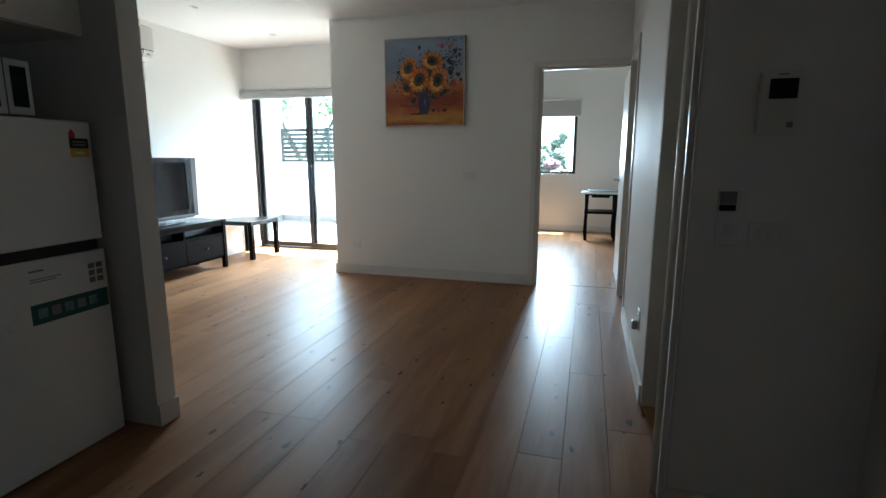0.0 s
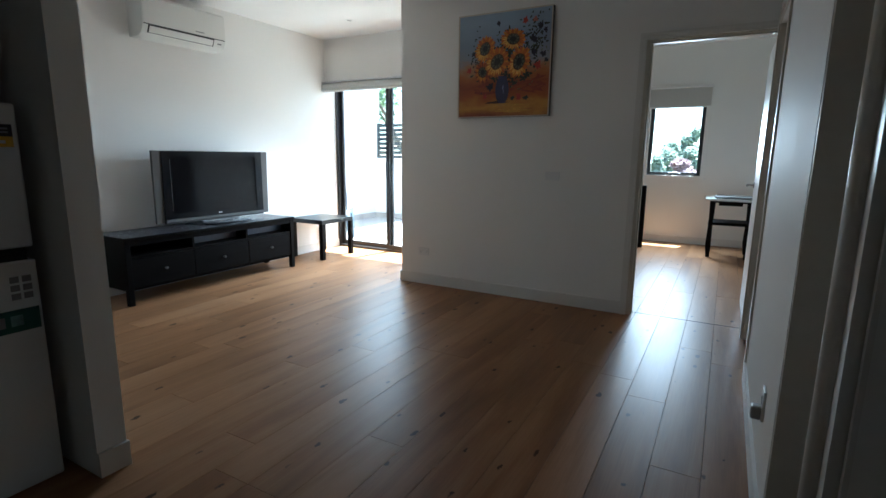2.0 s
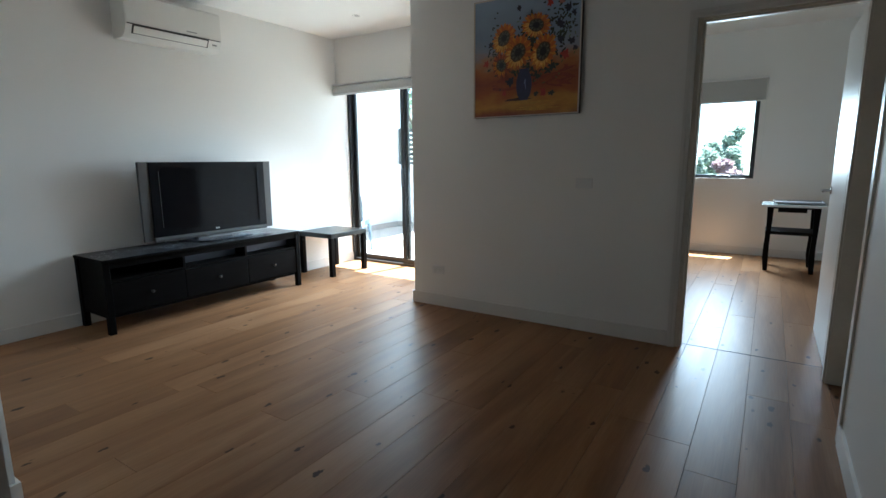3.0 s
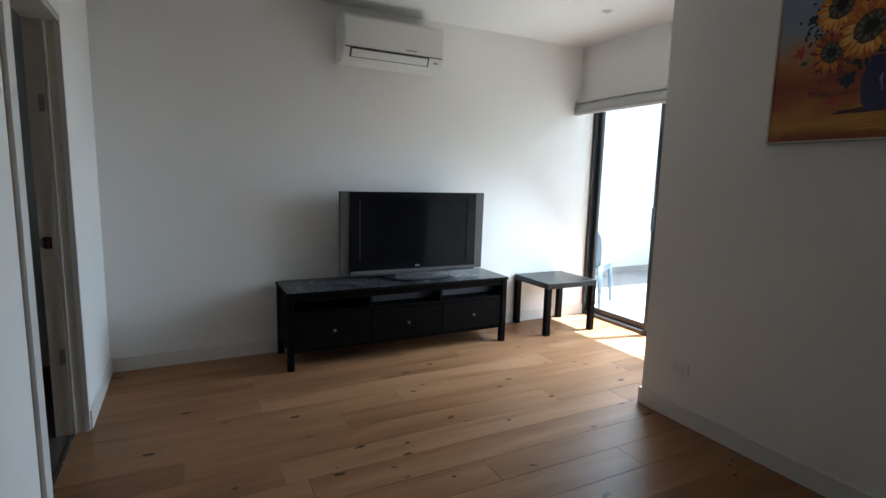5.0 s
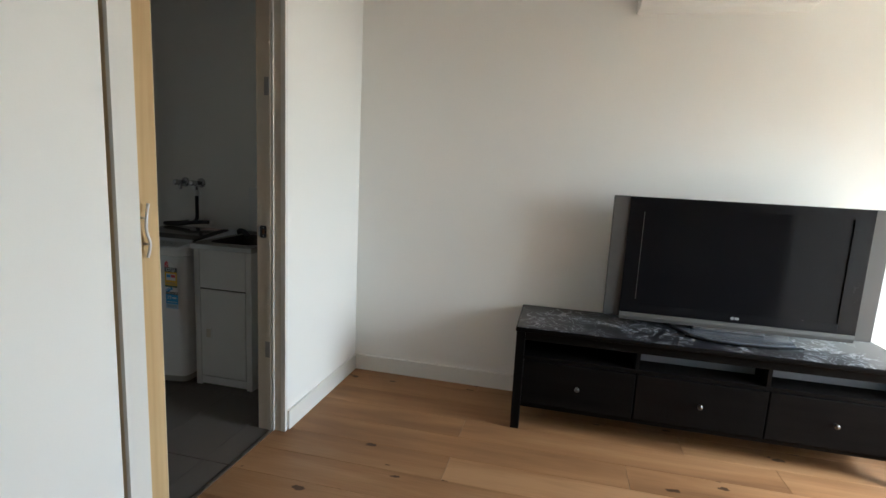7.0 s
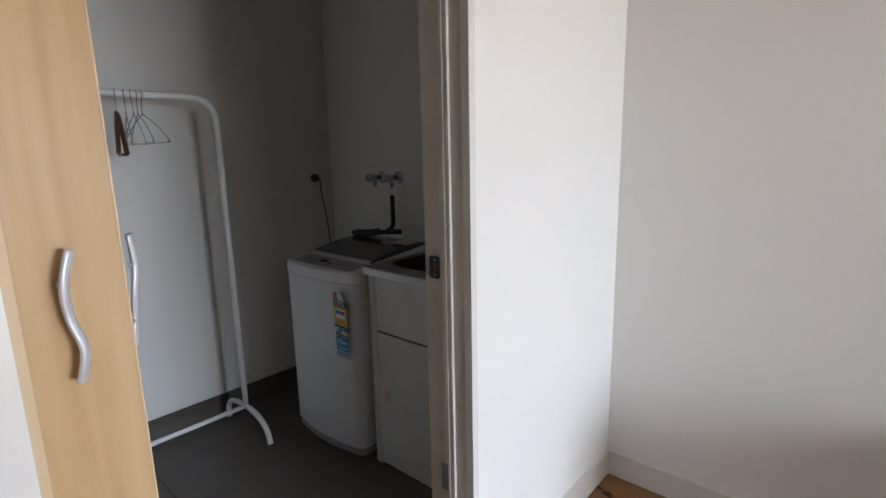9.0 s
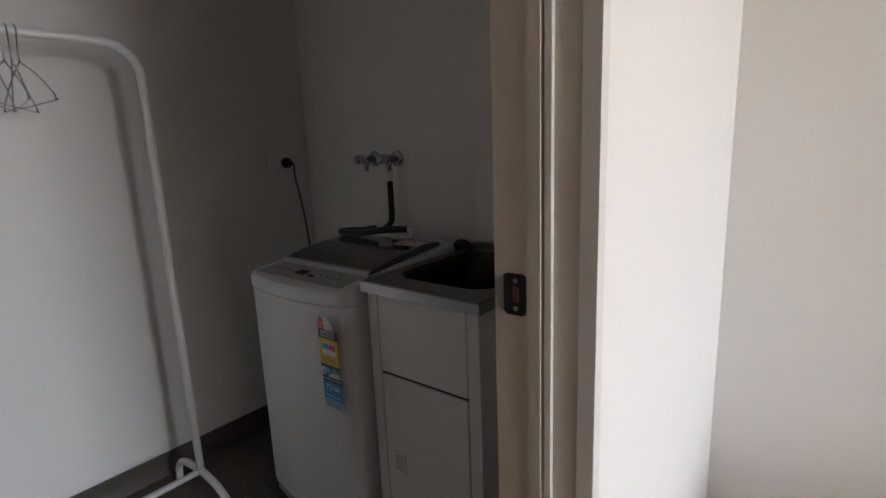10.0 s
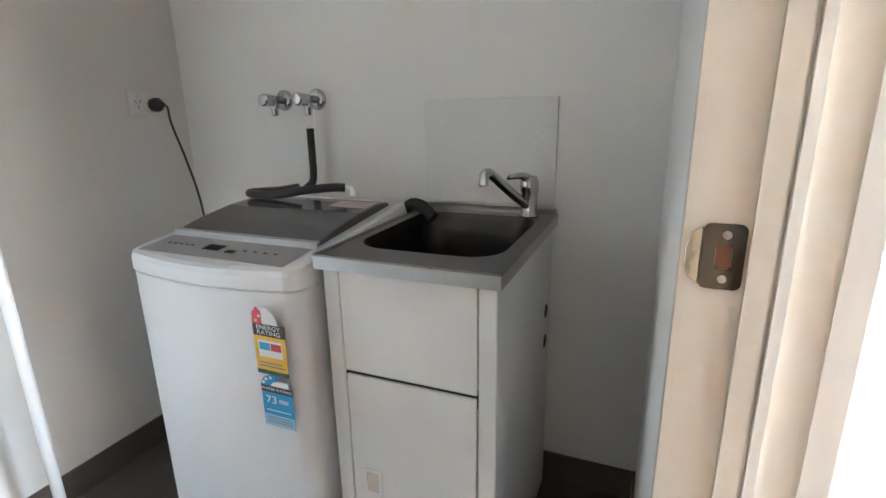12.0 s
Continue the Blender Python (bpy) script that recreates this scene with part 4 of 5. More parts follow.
mw = thing("microwave", "silver microwave oven standing on the fridge", "microwave", (-2.14, 0.868, FH))
mw.scale = (1.0, 1.115, 0.94)
part("body", block(-0.36, -0.02, 0, 0.39, 0.008, 0.222, 0.006, 2), M_WHITEP, mw)
part("front", block(-0.02, 0, 0, 0.39, 0.008, 0.222, 0.004, 2), M_SILVER, mw)
part("door_glass", block(0.0, 0.003, 0.035, 0.285, 0.035, 0.195, 0.001), M_TVBLACK, mw)
part("door_gap", block(0.0, 0.0015, 0.305, 0.308, 0.01, 0.22), M_DARK, mw)
part("control_panel", block(0.0, 0.003, 0.325, 0.375, 0.04, 0.195, 0.001), M_TVBLACK, mw)
part("sticker", block(0.003, 0.0036, 0.045, 0.072, 0.14, 0.162), M_LABELW, mw)
part("sticker", block(0.003, 0.0036, 0.045, 0.072, 0.162, 0.182), M_RED, mw)
for x in (-0.33, -0.05):
    for y in (0.04, 0.35):
        part("foot", lathe([(0.012, 0.0), (0.014, 0.01), (0.001, 0.0105)], "z", 10, (x, y, 0)), M_DARK, mw)

for y0, y1 in ((0.66, 1.175), (1.18, 1.545)):
    cb = thing("wall_cabinet", "cream laminate overhead cupboard above the fridge", "cupboard", (-2.15, y0, 1.73), 0, "overhead cupboards")
    part("body", block(-0.55, -0.02, 0.001, y1 - y0 - 0.001, 0, H - 1.73 - 0.003), M_CAB, cb)
    dr = part("door", block(-0.018, 0, 0.002, y1 - y0 - 0.002, 0.002, H - 1.74, 0.0015), M_CAB, cb)
    yy = y1 - y0 - 0.06 if y0 < 1 else 0.05
    part("handle", tube(smooth_path([(0, yy, 0.05), (0.03, yy, 0.05), (0.03, yy, 0.06), (0.03, yy, 0.19), (0.03, yy, 0.2), (0, yy, 0.2)], 3), 0.006, 8), M_STEEL, dr, "brushed steel bar handle", True)
for y0, y1 in ((0.18, 0.765), (-0.42, 0.17)):
    bc = thing("base_cabinet", "cream laminate kitchen drawer unit under the worktop", "cabinet", (-2.10, y0, 0))
    part("carcass", block(-0.58, -0.02, 0.001, y1 - y0 - 0.001, 0.0, 0.86), M_CAB, bc)
    for z0, z1 in ((0.12, 0.45), (0.453, 0.66), (0.663, 0.855)):
        d = part("drawer", block(-0.018, 0, 0.002, y1 - y0 - 0.002, z0, z1, 0.0015), M_CAB, bc)
        part("handle", tube(smooth_path([(0, 0.06, z1 - 0.05), (0.03, 0.06, z1 - 0.05), (0.03, 0.07, z1 - 0.05), (0.03, y1 - y0 - 0.07, z1 - 0.05), (0.03, y1 - y0 - 0.06, z1 - 0.05), (0, y1 - y0 - 0.06, z1 - 0.05)], 3), 0.006, 8), M_STEEL, d, "", True)
tagged(new("end_panel", finish("end_panel", block(-2.68, -2.085, 0.767, 0.787, 0.0, 0.86, 0.001), M_CAB)), "cream laminate end panel beside the fridge", "panel")
tagged(new("worktop", finish("worktop", block(-2.70, -2.08, -0.45, 0.79, 0.862, 0.90, 0.003, 2), paint("stone_top", (0.3, 0.29, 0.27), 0.25, vary=0.15, grain=80))), "grey stone kitchen worktop", "worktop")

# entry wall controls
ic = thing("intercom", "cream wall intercom with small dark display, on the entry nib wall", "intercom", (0.432, NY, 1.393))
part("panel", block(-0.054, 0.052, -0.022, 0, -0.086, 0.094, 0.006, 2), M_CAB, ic)
part("display", block(-0.031, 0.042, -0.0245, -0.0225, 0.016, 0.073, 0.001), M_TVBLACK, ic, "dark display")
part("speaker_slot", block(-0.012, 0.014, -0.0235, -0.0225, 0.083, 0.087), M_GREYINK, ic)
for k in range(4):
    part("button", block(-0.038 + 0.022 * k, -0.024 + 0.022 * k, -0.0245, -0.0225, -0.022, -0.012, 0.001), M_WHITEP, ic)
part("button", block(0.022, 0.038, -0.0255, -0.0225, -0.066, -0.05, 0.002), M_GREYINK, ic, "dark call button")
ls = thing("light_switch", "white tall switch plate with dark control module", "switch", (0.333, NY, 1.053))
part("plate", block(-0.034, 0.034, -0.008, 0, -0.087, 0.092, 0.003, 2), M_WALL, ls)
part("module", block(-0.031, 0.015, -0.018, -0.0085, 0.046, 0.085, 0.002), M_GREYINK, ls, "dark grey module")
part("module_foot", block(-0.031, 0.015, -0.016, -0.0085, 0.025, 0.044, 0.002), M_TVBLACK, ls)
part("rocker", block(-0.012, 0.012, -0.012, -0.0085, -0.05, -0.02, 0.002), M_WHITEP, ls)
ls = thing("light_switch", "white wide switch plate on the entry nib wall", "switch", (0.448, NY, 1.01))
part("plate", block(-0.057, 0.057, -0.008, 0, -0.036, 0.036, 0.003, 2), M_WALL, ls)
for x in (-0.03, 0.0, 0.03):
    part("rocker", block(x - 0.007, x + 0.007, -0.012, -0.0085, -0.012, 0.012, 0.001), M_WHITEP, ls)

# ---- bedroom ----
leaf = thing("bedroom_door", "open white bedroom door with lever handle and hinges", "door", (0.262, PY + 0.085, 0), 0)
part("leaf", block(-0.036, 0, 0.0, 0.80, 0.008, 2.05, 0.002), M_TRIM, leaf)
for z in (0.25, 1.05, 1.8):
    part("hinge", lathe([(0.006, z - 0.045), (0.006, z + 0.045), (0.001, z + 0.046)], "z", 10, (-0.004, -0.008, 0)), M_STEEL, leaf, "steel butt hinge")
hd = tube(smooth_path([(-0.036, 0.735, 1.02), (-0.085, 0.735, 1.02), (-0.09, 0.725, 1.02), (-0.09, 0.62, 1.02)], 4), 0.009, 10)
lathe([(0.026, -0.036), (0.026, -0.044), (0.001, -0.0445)], "x", 18, (0, 0.735, 1.02), bm=hd)
part("lever_handle", hd, M_CHROME, leaf, "satin chrome lever handle", True)

win = thing("window_1", "black aluminium bedroom window with winder", "window", (-0.677, BY + 0.03, 0))
win["kind"] = "structure"
part("window_frame", boxes([(-0.36, -0.31, 0, 0.08, 0.985, 2.03), (0.31, 0.36, 0, 0.08, 0.985, 2.03), (-0.31, 0.31, 0, 0.08, 0.985, 1.03), (-0.31, 0.31, 0, 0.08, 1.985, 2.03)]), M_ALU, win)
p = part("pane", block(-0.31, 0.31, 0.04, 0.046, 1.03, 1.985), M_GLASS, win)
p.visible_shadow = False
part("winder", tube(smooth_path([(-0.06, 0.0, 1.015), (0.0, -0.03, 1.03), (0.06, -0.03, 1.025), (0.1, 0.0, 1.015)], 4), 0.008, 8), M_SILVER, win, "", True)
bl = thing("roller_blind", "half-rolled grey roller blind over the bedroom window", "blind", (-0.66, BY - 0.05, 0))
part("headrail", block(-0.42, 0.415, -0.03, 0.05, 2.205, 2.238, 0.004), M_WHITEP, bl)
part("fabric", block(-0.40, 0.395, 0.0, 0.003, 1.955, 2.21), M_BLIND, bl)
part("bottom_rail", block(-0.40, 0.395, -0.006, 0.009, 1.938, 1.957, 0.003), M_WHITEP, bl)
part("chain", tube([(0.405, 0.02, 2.2), (0.405, 0.02, 0.98)], 0.002, 6), M_WHITEP, bl)
part("chain_clip", block(0.395, 0.415, 0.015, 0.05, 0.935, 0.965, 0.002), M_WHITEP, bl)

desk = thing("console_table", "black console table with glass top and lower shelf", "table", (-0.13, 7.80, 0))
part("glass_top", block(-0.075, 0.56, -0.04, 0.5, 0.742, 0.75, 0.002), M_GLASS, desk, "clear glass top")
part("apron", block(0.10, 0.36, 0.0, 0.02, 0.66, 0.715), M_BLACKWOOD, desk)
part("apron", block(0.0, 0.47, 0.45, 0.47, 0.66, 0.715), M_BLACKWOOD, desk)
part("tabletop", block(-0.055, 0.54, -0.02, 0.49, 0.715, 0.74, 0.003), M_WHITEP, desk, "white tabletop")
part("shelf", block(0.0, 0.47, 0.02, 0.46, 0.41, 0.445, 0.003), M_BLACKWOOD, desk)
for x in (0.0, 0.42):
    for y in (0.0, 0.42):
        part("leg", profile([(x + 0.012, 0.0), (x + 0.055, 0.0), (x + 0.05, 0.3), (x + 0.062, 0.715), (x, 0.715), (x + 0.008, 0.45), (x - 0.004, 0.15)], "y", y, y + 0.05, 0.003), M_BLACKLEG, desk)
tr = thing("tray", "flat grey tray lying on the console table", "tray", (-0.08, 7.86, 0.75))
part("base", block(0.0, 0.46, 0.0, 0.35, 0.0, 0.006, 0.002), M_WMGREY, tr)
part("rim", boxes([(0.0, 0.46, 0.0, 0.01, 0.006, 0.018), (0.0, 0.46, 0.34, 0.35, 0.006, 0.018), (0.0, 0.01, 0.01, 0.34, 0.006, 0.018), (0.45, 0.46, 0.01, 0.34, 0.006, 0.018)]), M_WMGREY, tr)
bed = thing("bed_frame", "black bed frame end standing by the bedroom window", "bed", (-1.04, 8.05, 0))
part("post", block(0.05, 0.12, 0.0, 0.06, 0.0, 0.86, 0.004), M_BLACKLEG, bed)
part("side_rail", block(-0.9, 0.05, 0.01, 0.05, 0.28, 0.42, 0.004), M_BLACKWOOD, bed)
part("headboard", block(-0.9, 0.05, 0.01, 0.05, 0.55, 0.84, 0.004), M_BLACKWOOD, bed)
part("post", block(-0.97, -0.9, 0.0, 0.06, 0.0, 0.86, 0.004), M_BLACKLEG, bed)

# ---- laundry ----
sd = thing("sliding_laundry_door", "pale timber cavity sliding door nearly fully open", "sliding door", (-2.953, 1.678, 0))
part("leaf", block(0.004, 0.60, 0, 0.036, 0.01, 2.034), M_PINE, sd, "pale timber veneered leaf")
part("edge_strip", block(0, 0.004, 0, 0.036, 0.01, 2.034, 0.001), M_PINE_EDGE, sd)
for s, y, dx in ((1, 0.036, (0.064, 0.076, 0.074, 0.065, 0.073)), (-1, 0.0, (-0.026, -0.03, -0.024, -0.02, -0.014))):
    pts = [(x, y + s * (0.021 + 0.003 * (k % 2)), z) for k, (x, z) in enumerate(zip(dx, (1.175, 1.13, 1.087, 1.045, 1.003)))]
    h = part("handle", tube(smooth_path(pts, 6), 0.0075, 10, flat=0.65), M_PULL, sd, "wavy satin silver pull handle", True)
    for k in (1, 3):
        part("post", tube([(max(0.008, pts[k][0]), y, pts[k][2]), pts[k]], 0.004, 10), M_PULL, h, "", True)
# Near-black because the reflection of the dark laundry is put into the chrome's colour.
M_STRIKE = paint("dark_mirrored_chrome", (0.09, 0.09, 0.095), 0.12, 1.0)
sp = thing("strike_plate", "chrome latch strike plate on the laundry jamb", "strike plate", (-3.648, 1.650, 0.998))


def pierced(outer, inner, x0, x1):
    """A plate across x with a hole, both outlines in (y, z) with as many points."""
    bm = bmesh.new()
    loops = [[bm.verts.new((x, y, z)) for y, z in pts] for x, pts in ((x0, outer), (x1, outer), (x1, inner), (x0, inner))]
    n = len(outer)
    for a, b in zip(loops, loops[1:] + loops[:1]):
        for i in range(n):
            bm.faces.new((a[i], a[(i + 1) % n], b[(i + 1) % n], b[i]))
    return bm


part("plate", pierced([(y + 0.0035, z) for y, z in rounded(0.033, 0.058, 0.006, 4)], [(y + 0.004, z) for y, z in rounded(0.013, 0.023, 0.004, 4)], 0.0, 0.0025), M_STRIKE, sp)
part("lip", profile([(-0.0135, -0.026), (-0.022, -0.02), (-0.0255, -0.008), (-0.0255, 0.008), (-0.022, 0.02), (-0.0135, 0.026)], "x", 0.0, 0.0025, 0.0006), M_CHROME, sp)
part("recess", block(-0.004, 0.0008, -0.002, 0.010, -0.011, 0.011), paint("raw_wood_recess", (0.2, 0.09, 0.05), 0.8), sp)
for z in (-0.0195, 0.0195):
    part("screw", lathe([(0.0036, 0.0025), (0.0036, 0.0034), (0.001, 0.0036)], "x", 12, (0, 0.005, z)), M_STEEL, sp)
for z in (0.42, 1.66):
    hg = thing("hinge_rebate", "dark empty hinge plate on the laundry jamb", "hinge", (-3.645, 1.675, z))
    part("plate", block(0, 0.0012, -0.012, 0.012, -0.04, 0.04), M_GREYINK, hg)

# washing machine
wm = thing("washing_machine", "white top-loading washing machine with smoked lid", "washing machine", (-3.93, 0.47, 0))
WMD, WMW = 0.52, 0.485
WMR = 0.04
bodyp = [(-WMD, 0.0)] + [(-WMR + WMR * math.sin(radians(15 * k)), WMR - WMR * math.cos(radians(15 * k))) for k in range(7)]
bodyp += [(0.024 * math.sin(math.pi * k / 14), WMR + (WMW - 2 * WMR) * k / 14) for k in range(1, 14)]
bodyp += [(-WMR + WMR * math.cos(radians(15 * k)), WMW - WMR + WMR * math.sin(radians(15 * k))) for k in range(7)] + [(-WMD, WMW)]
part("body", profile([(x, y) for x, y in bodyp], "z", 0.055, 0.77, 0.004, 2), M_WM, wm)
part("plinth", profile([(x * 0.985 - 0.006, WMW / 2 + (y - WMW / 2) * 0.985) for x, y in bodyp], "z", 0.02, 0.056), M_WMGREY, wm, "grey plastic base")
for x in (-WMD + 0.06, -0.07):
    for y in (0.06, WMW - 0.06):
        part("foot", lathe([(0.022, 0.0), (0.025, 0.021), (0.001, 0.022)], "z", 12, (x, y, 0)), M_RUBBER, wm)


def slope(x):
    return 0.82 - 0.1 * x


def washer_cover(parent):
    """The moulded top: the body's outline, rounded over to a plane that rises to the back."""
    bm = bmesh.new()
    cx, cy = -WMD / 2, WMW / 2
    rings = []
    for grow, drop, base in ((1.0, 0.0, 0.772), (1.008, 0.0, 0.776), (1.008, -0.016, None), (0.995, -0.005, None), (0.96, 0.0, None)):
        ring = []
        for x, y in bodyp:
            gx, gy = cx + (x - cx) * grow, cy + (y - cy) * grow
            ring.append(bm.verts.new((gx, gy, base if base else slope(gx) + drop)))
        rings.append(ring)
    n = len(bodyp)
    for a, c in zip(rings, rings[1:]):
        for k in range(n):
            bm.faces.new((a[k], a[(k + 1) % n], c[(k + 1) % n], c[k]))
    bm.faces.new(rings[0])
    bm.faces.new(rings[-1])
    part("top_cover", bm, M_WM, parent, "white moulded top cover")


washer_cover(wm)


def on_slope(x0, x1, y0, y1, t, lift=0.0003):
    return profile([(x0, slope(x0) + lift), (x1, slope(x1) + lift), (x1, slope(x1) + lift + t), (x0, slope(x0) + lift + t)], "y", y0, y1)


part("control_panel", on_slope(-0.012, -0.115, 0.035, WMW - 0.035, 0.0012), M_WMGREY, wm, "grey control panel with small display")
part("display", on_slope(-0.05, -0.08, 0.19, 0.238, 0.0022), M_TVBLACK, wm)
for k in range(9):
    y = 0.07 + 0.018 * k if k < 5 else 0.30 + 0.028 * (k - 5)
    part("print", on_slope(-0.062, -0.068, y, y + 0.01, 0.0018), M_BLACKINK, wm)
part("button", on_slope(-0.045, -0.058, 0.262, 0.286, 0.003), M_DARK, wm)
lid_top = [(-0.118, 0.001), (-0.124, 0.012), (-0.2, 0.022), (-0.3, 0.026), (-0.4, 0.022), (-0.455, 0.012), (-0.46, 0.001)]
part("lid", profile([(x, slope(x) + h) for x, h in lid_top], "y", 0.035, WMW - 0.03, 0.003), M_WMLID, wm, "smoked translucent plastic lid")
part("lid_rim", profile([(-0.113, slope(-0.113) + 0.001), (-0.119, slope(-0.119) + 0.014), (-0.128, slope(-0.128) + 0.016), (-0.128, slope(-0.128) + 0.0125), (-0.12, slope(-0.12) + 0.008)], "y", 0.03, WMW - 0.025, 0.0008), M_SILVER, wm)
part("sticker", profile([(-0.345, slope(-0.345) + 0.0249), (-0.41, slope(-0.41) + 0.0212), (-0.41, slope(-0.41) + 0.0222), (-0.345, slope(-0.345) + 0.0258)], "y", 0.335, 0.445), paint("faded_label", (0.62, 0.5, 0.46), 0.5), wm, "faded paper label")
# energy and water stickers lie on the bowed front
EX0 = 0.0245
lb = part("energy_label", block(EX0, EX0 + 0.001, 0.365, 0.445, 0.545, 0.64), M_YELLOW, wm, "yellow energy rating sticker")
part("print", block(EX0, EX0 + 0.0016, 0.365, 0.445, 0.64, 0.672), M_BLACKINK, lb)
part("print", block(EX0, EX0 + 0.0016, 0.365, 0.445, 0.535, 0.546), M_GREEN, lb)
part("print", profile([(0.365, 0.672), (0.43, 0.672), (0.425, 0.695), (0.405, 0.715), (0.385, 0.715), (0.37, 0.7)], "x", EX0, EX0 + 0.0012), M_LABELW, lb)
part("print", profile([(0.365, 0.672), (0.39, 0.672), (0.39, 0.705), (0.378, 0.716), (0.367, 0.7)], "x", EX0, EX0 + 0.0018), M_RED, lb)
part("print", block(EX0, EX0 + 0.0016, 0.375, 0.435, 0.583, 0.628), M_LABELW, lb)
part("print", block(EX0, EX0 + 0.0022, 0.378, 0.404, 0.603, 0.622), M_BLUE, lb)
part("print", block(EX0, EX0 + 0.0022, 0.407, 0.433, 0.603, 0.622), M_RED, lb)
part("print", block(EX0, EX0 + 0.0016, 0.372, 0.438, 0.556, 0.559), M_GREYINK, lb)
part("print", block(EX0, EX0 + 0.0016, 0.372, 0.43, 0.565, 0.568), M_GREYINK, lb)
FACE = Matrix(((0, 0, 1, 0), (1, 0, 0, 0), (0, 1, 0, 0), (0, 0, 0, 1)))
lettering("ENERGY", 0.0165, M_LABELW, lb, Matrix.Translation((EX0 + 0.0018, 0.405, 0.658)) @ FACE)
lettering("RATING", 0.0165, M_LABELW, lb, Matrix.Translation((EX0 + 0.0018, 0.405, 0.644)) @ FACE)
wl = part("water_label", block(EX0, EX0 + 0.001, 0.368, 0.448, 0.40, 0.49), M_BLUE, wm, "blue water rating sticker")
part("print", block(EX0, EX0 + 0.0014, 0.368, 0.448, 0.385, 0.418), M_PALEBLUE, wl)
part("print", block(EX0, EX0 + 0.0016, 0.368, 0.448, 0.484, 0.502), M_BLACKINK, wl)
part("print", profile([(0.368, 0.502), (0.392, 0.502), (0.402, 0.514), (0.414, 0.518), (0.412, 0.534), (0.395, 0.533), (0.378, 0.524), (0.37, 0.512)], "x", EX0, EX0 + 0.0014), M_BLUE, wl)
part("print", profile([(0.393, 0.502), (0.44, 0.502), (0.44, 0.516), (0.415, 0.517), (0.402, 0.513)], "x", EX0, EX0 + 0.0012), M_LABELW, wl)
lettering("WATER RATING", 0.0108, M_LABELW, wl, Matrix.Translation((EX0 + 0.0018, 0.408, 0.4895)) @ FACE)
lettering("73", 0.03, M_LABELW, wl, Matrix.Translation((EX0 + 0.0014, 0.392, 0.452)) @ FACE)
for z in (0.462, 0.468):
    part("print", block(EX0, EX0 + 0.0016, 0.412, 0.436, z - 0.006, z - 0.002), M_LABELW, wl)
for z in (0.395, 0.402, 0.409, 0.43):
    part("print", block(EX0, EX0 + 0.0017, 0.376, 0.44, z, z + 0.0025), M_GREYINK if z < 0.42 else M_LABELW, wl)
for k, (y, z) in enumerate(((0.376, 0.68), (0.385, 0.693))):
    part("star", lathe([(0.004, EX0 + 0.0018), (0.004, EX0 + 0.0023), (0.001, EX0 + 0.0024)], "x", 5, (0, y, z)), M_LABELW, lb)
for y, z in ((0.376, 0.51), (0.384, 0.52), (0.396, 0.526)):
    part("star", lathe([(0.0042, EX0 + 0.0014), (0.0042, EX0 + 0.002), (0.001, EX0 + 0.0021)], "x", 5, (0, y, z)), M_LABELW, wl)

for root in (lb, wl):
    for ob in (root, *root.children):
        ob.data.transform(Matrix.Translation((0, 0.0245, 0.471 - 0.385 * 0.828)) @ Matrix.Diagonal((1, 1, 0.828, 1)))

# laundry tub
tub = thing("laundry_tub", "white laundry tub cabinet with stainless steel sink", "laundry sink", (-3.985, 0.985, 0))
TWD, TDP, TZ = 0.372, 0.53, 0.846
part("side_panel", block(-TDP, -0.001, TWD - 0.004, TWD - 0.001, 0.0, TZ - 0.03), M_WHITEMETAL, tub)
part("side_panel", block(-TDP, -0.001, 0.001, 0.004, 0.0, TZ - 0.03), M_WHITEMETAL, tub)
part("back_panel", block(-TDP, -TDP + 0.003, 0.004, TWD - 0.004, 0.0, TZ - 0.03), M_WHITEMETAL, tub)
part("post", block(-0.02, 0, 0.0, 0.036, 0.0, TZ - 0.03, 0.002), M_WHITEMETAL, tub)
part("post", block(-0.02, 0, TWD - 0.036, TWD, 0.0, TZ - 0.03, 0.002), M_WHITEMETAL, tub)
part("upper_panel", block(-0.018, -0.0005, 0.0375, TWD - 0.0385, 0.59, TZ - 0.031, 0.002), M_WHITEMETAL, tub)
tdoor = part("cabinet_door", block(-0.018, 0.0005, 0.040, TWD - 0.040, 0.06, 0.582, 0.002), M_WHITEMETAL, tub, "white sheet metal cupboard door")
part("toe_panel", block(-0.018, -0.003, 0.0375, TWD - 0.0385, 0.01, 0.055), M_WHITEMETAL, tub)
part("shadow_gap", block(-0.02, -0.006, 0.036, TWD - 0.036, 0.56, 0.6), M_DARK, tub)
ft = part("finger_pull", boxes([(0.0005, 0.004, 0.07, 0.076, 0.29, 0.355), (0.0005, 0.004, 0.106, 0.112, 0.29, 0.355), (0.0005, 0.004, 0.076, 0.106, 0.29, 0.297), (0.0005, 0.004, 0.076, 0.106, 0.348, 0.355)]), M_WHITEP, tdoor)
part("pull_recess", block(0.0006, 0.0012, 0.076, 0.106, 0.297, 0.348), M_JAMB, ft)
for z in (0.50, 0.59):
    part("hose_hole", lathe([(0.019, TWD - 0.0005), (0.019, TWD + 0.0005), (0.001, TWD + 0.0006)], "y", 16, (-TDP + 0.06, 0, z)), M_DARK, tub)


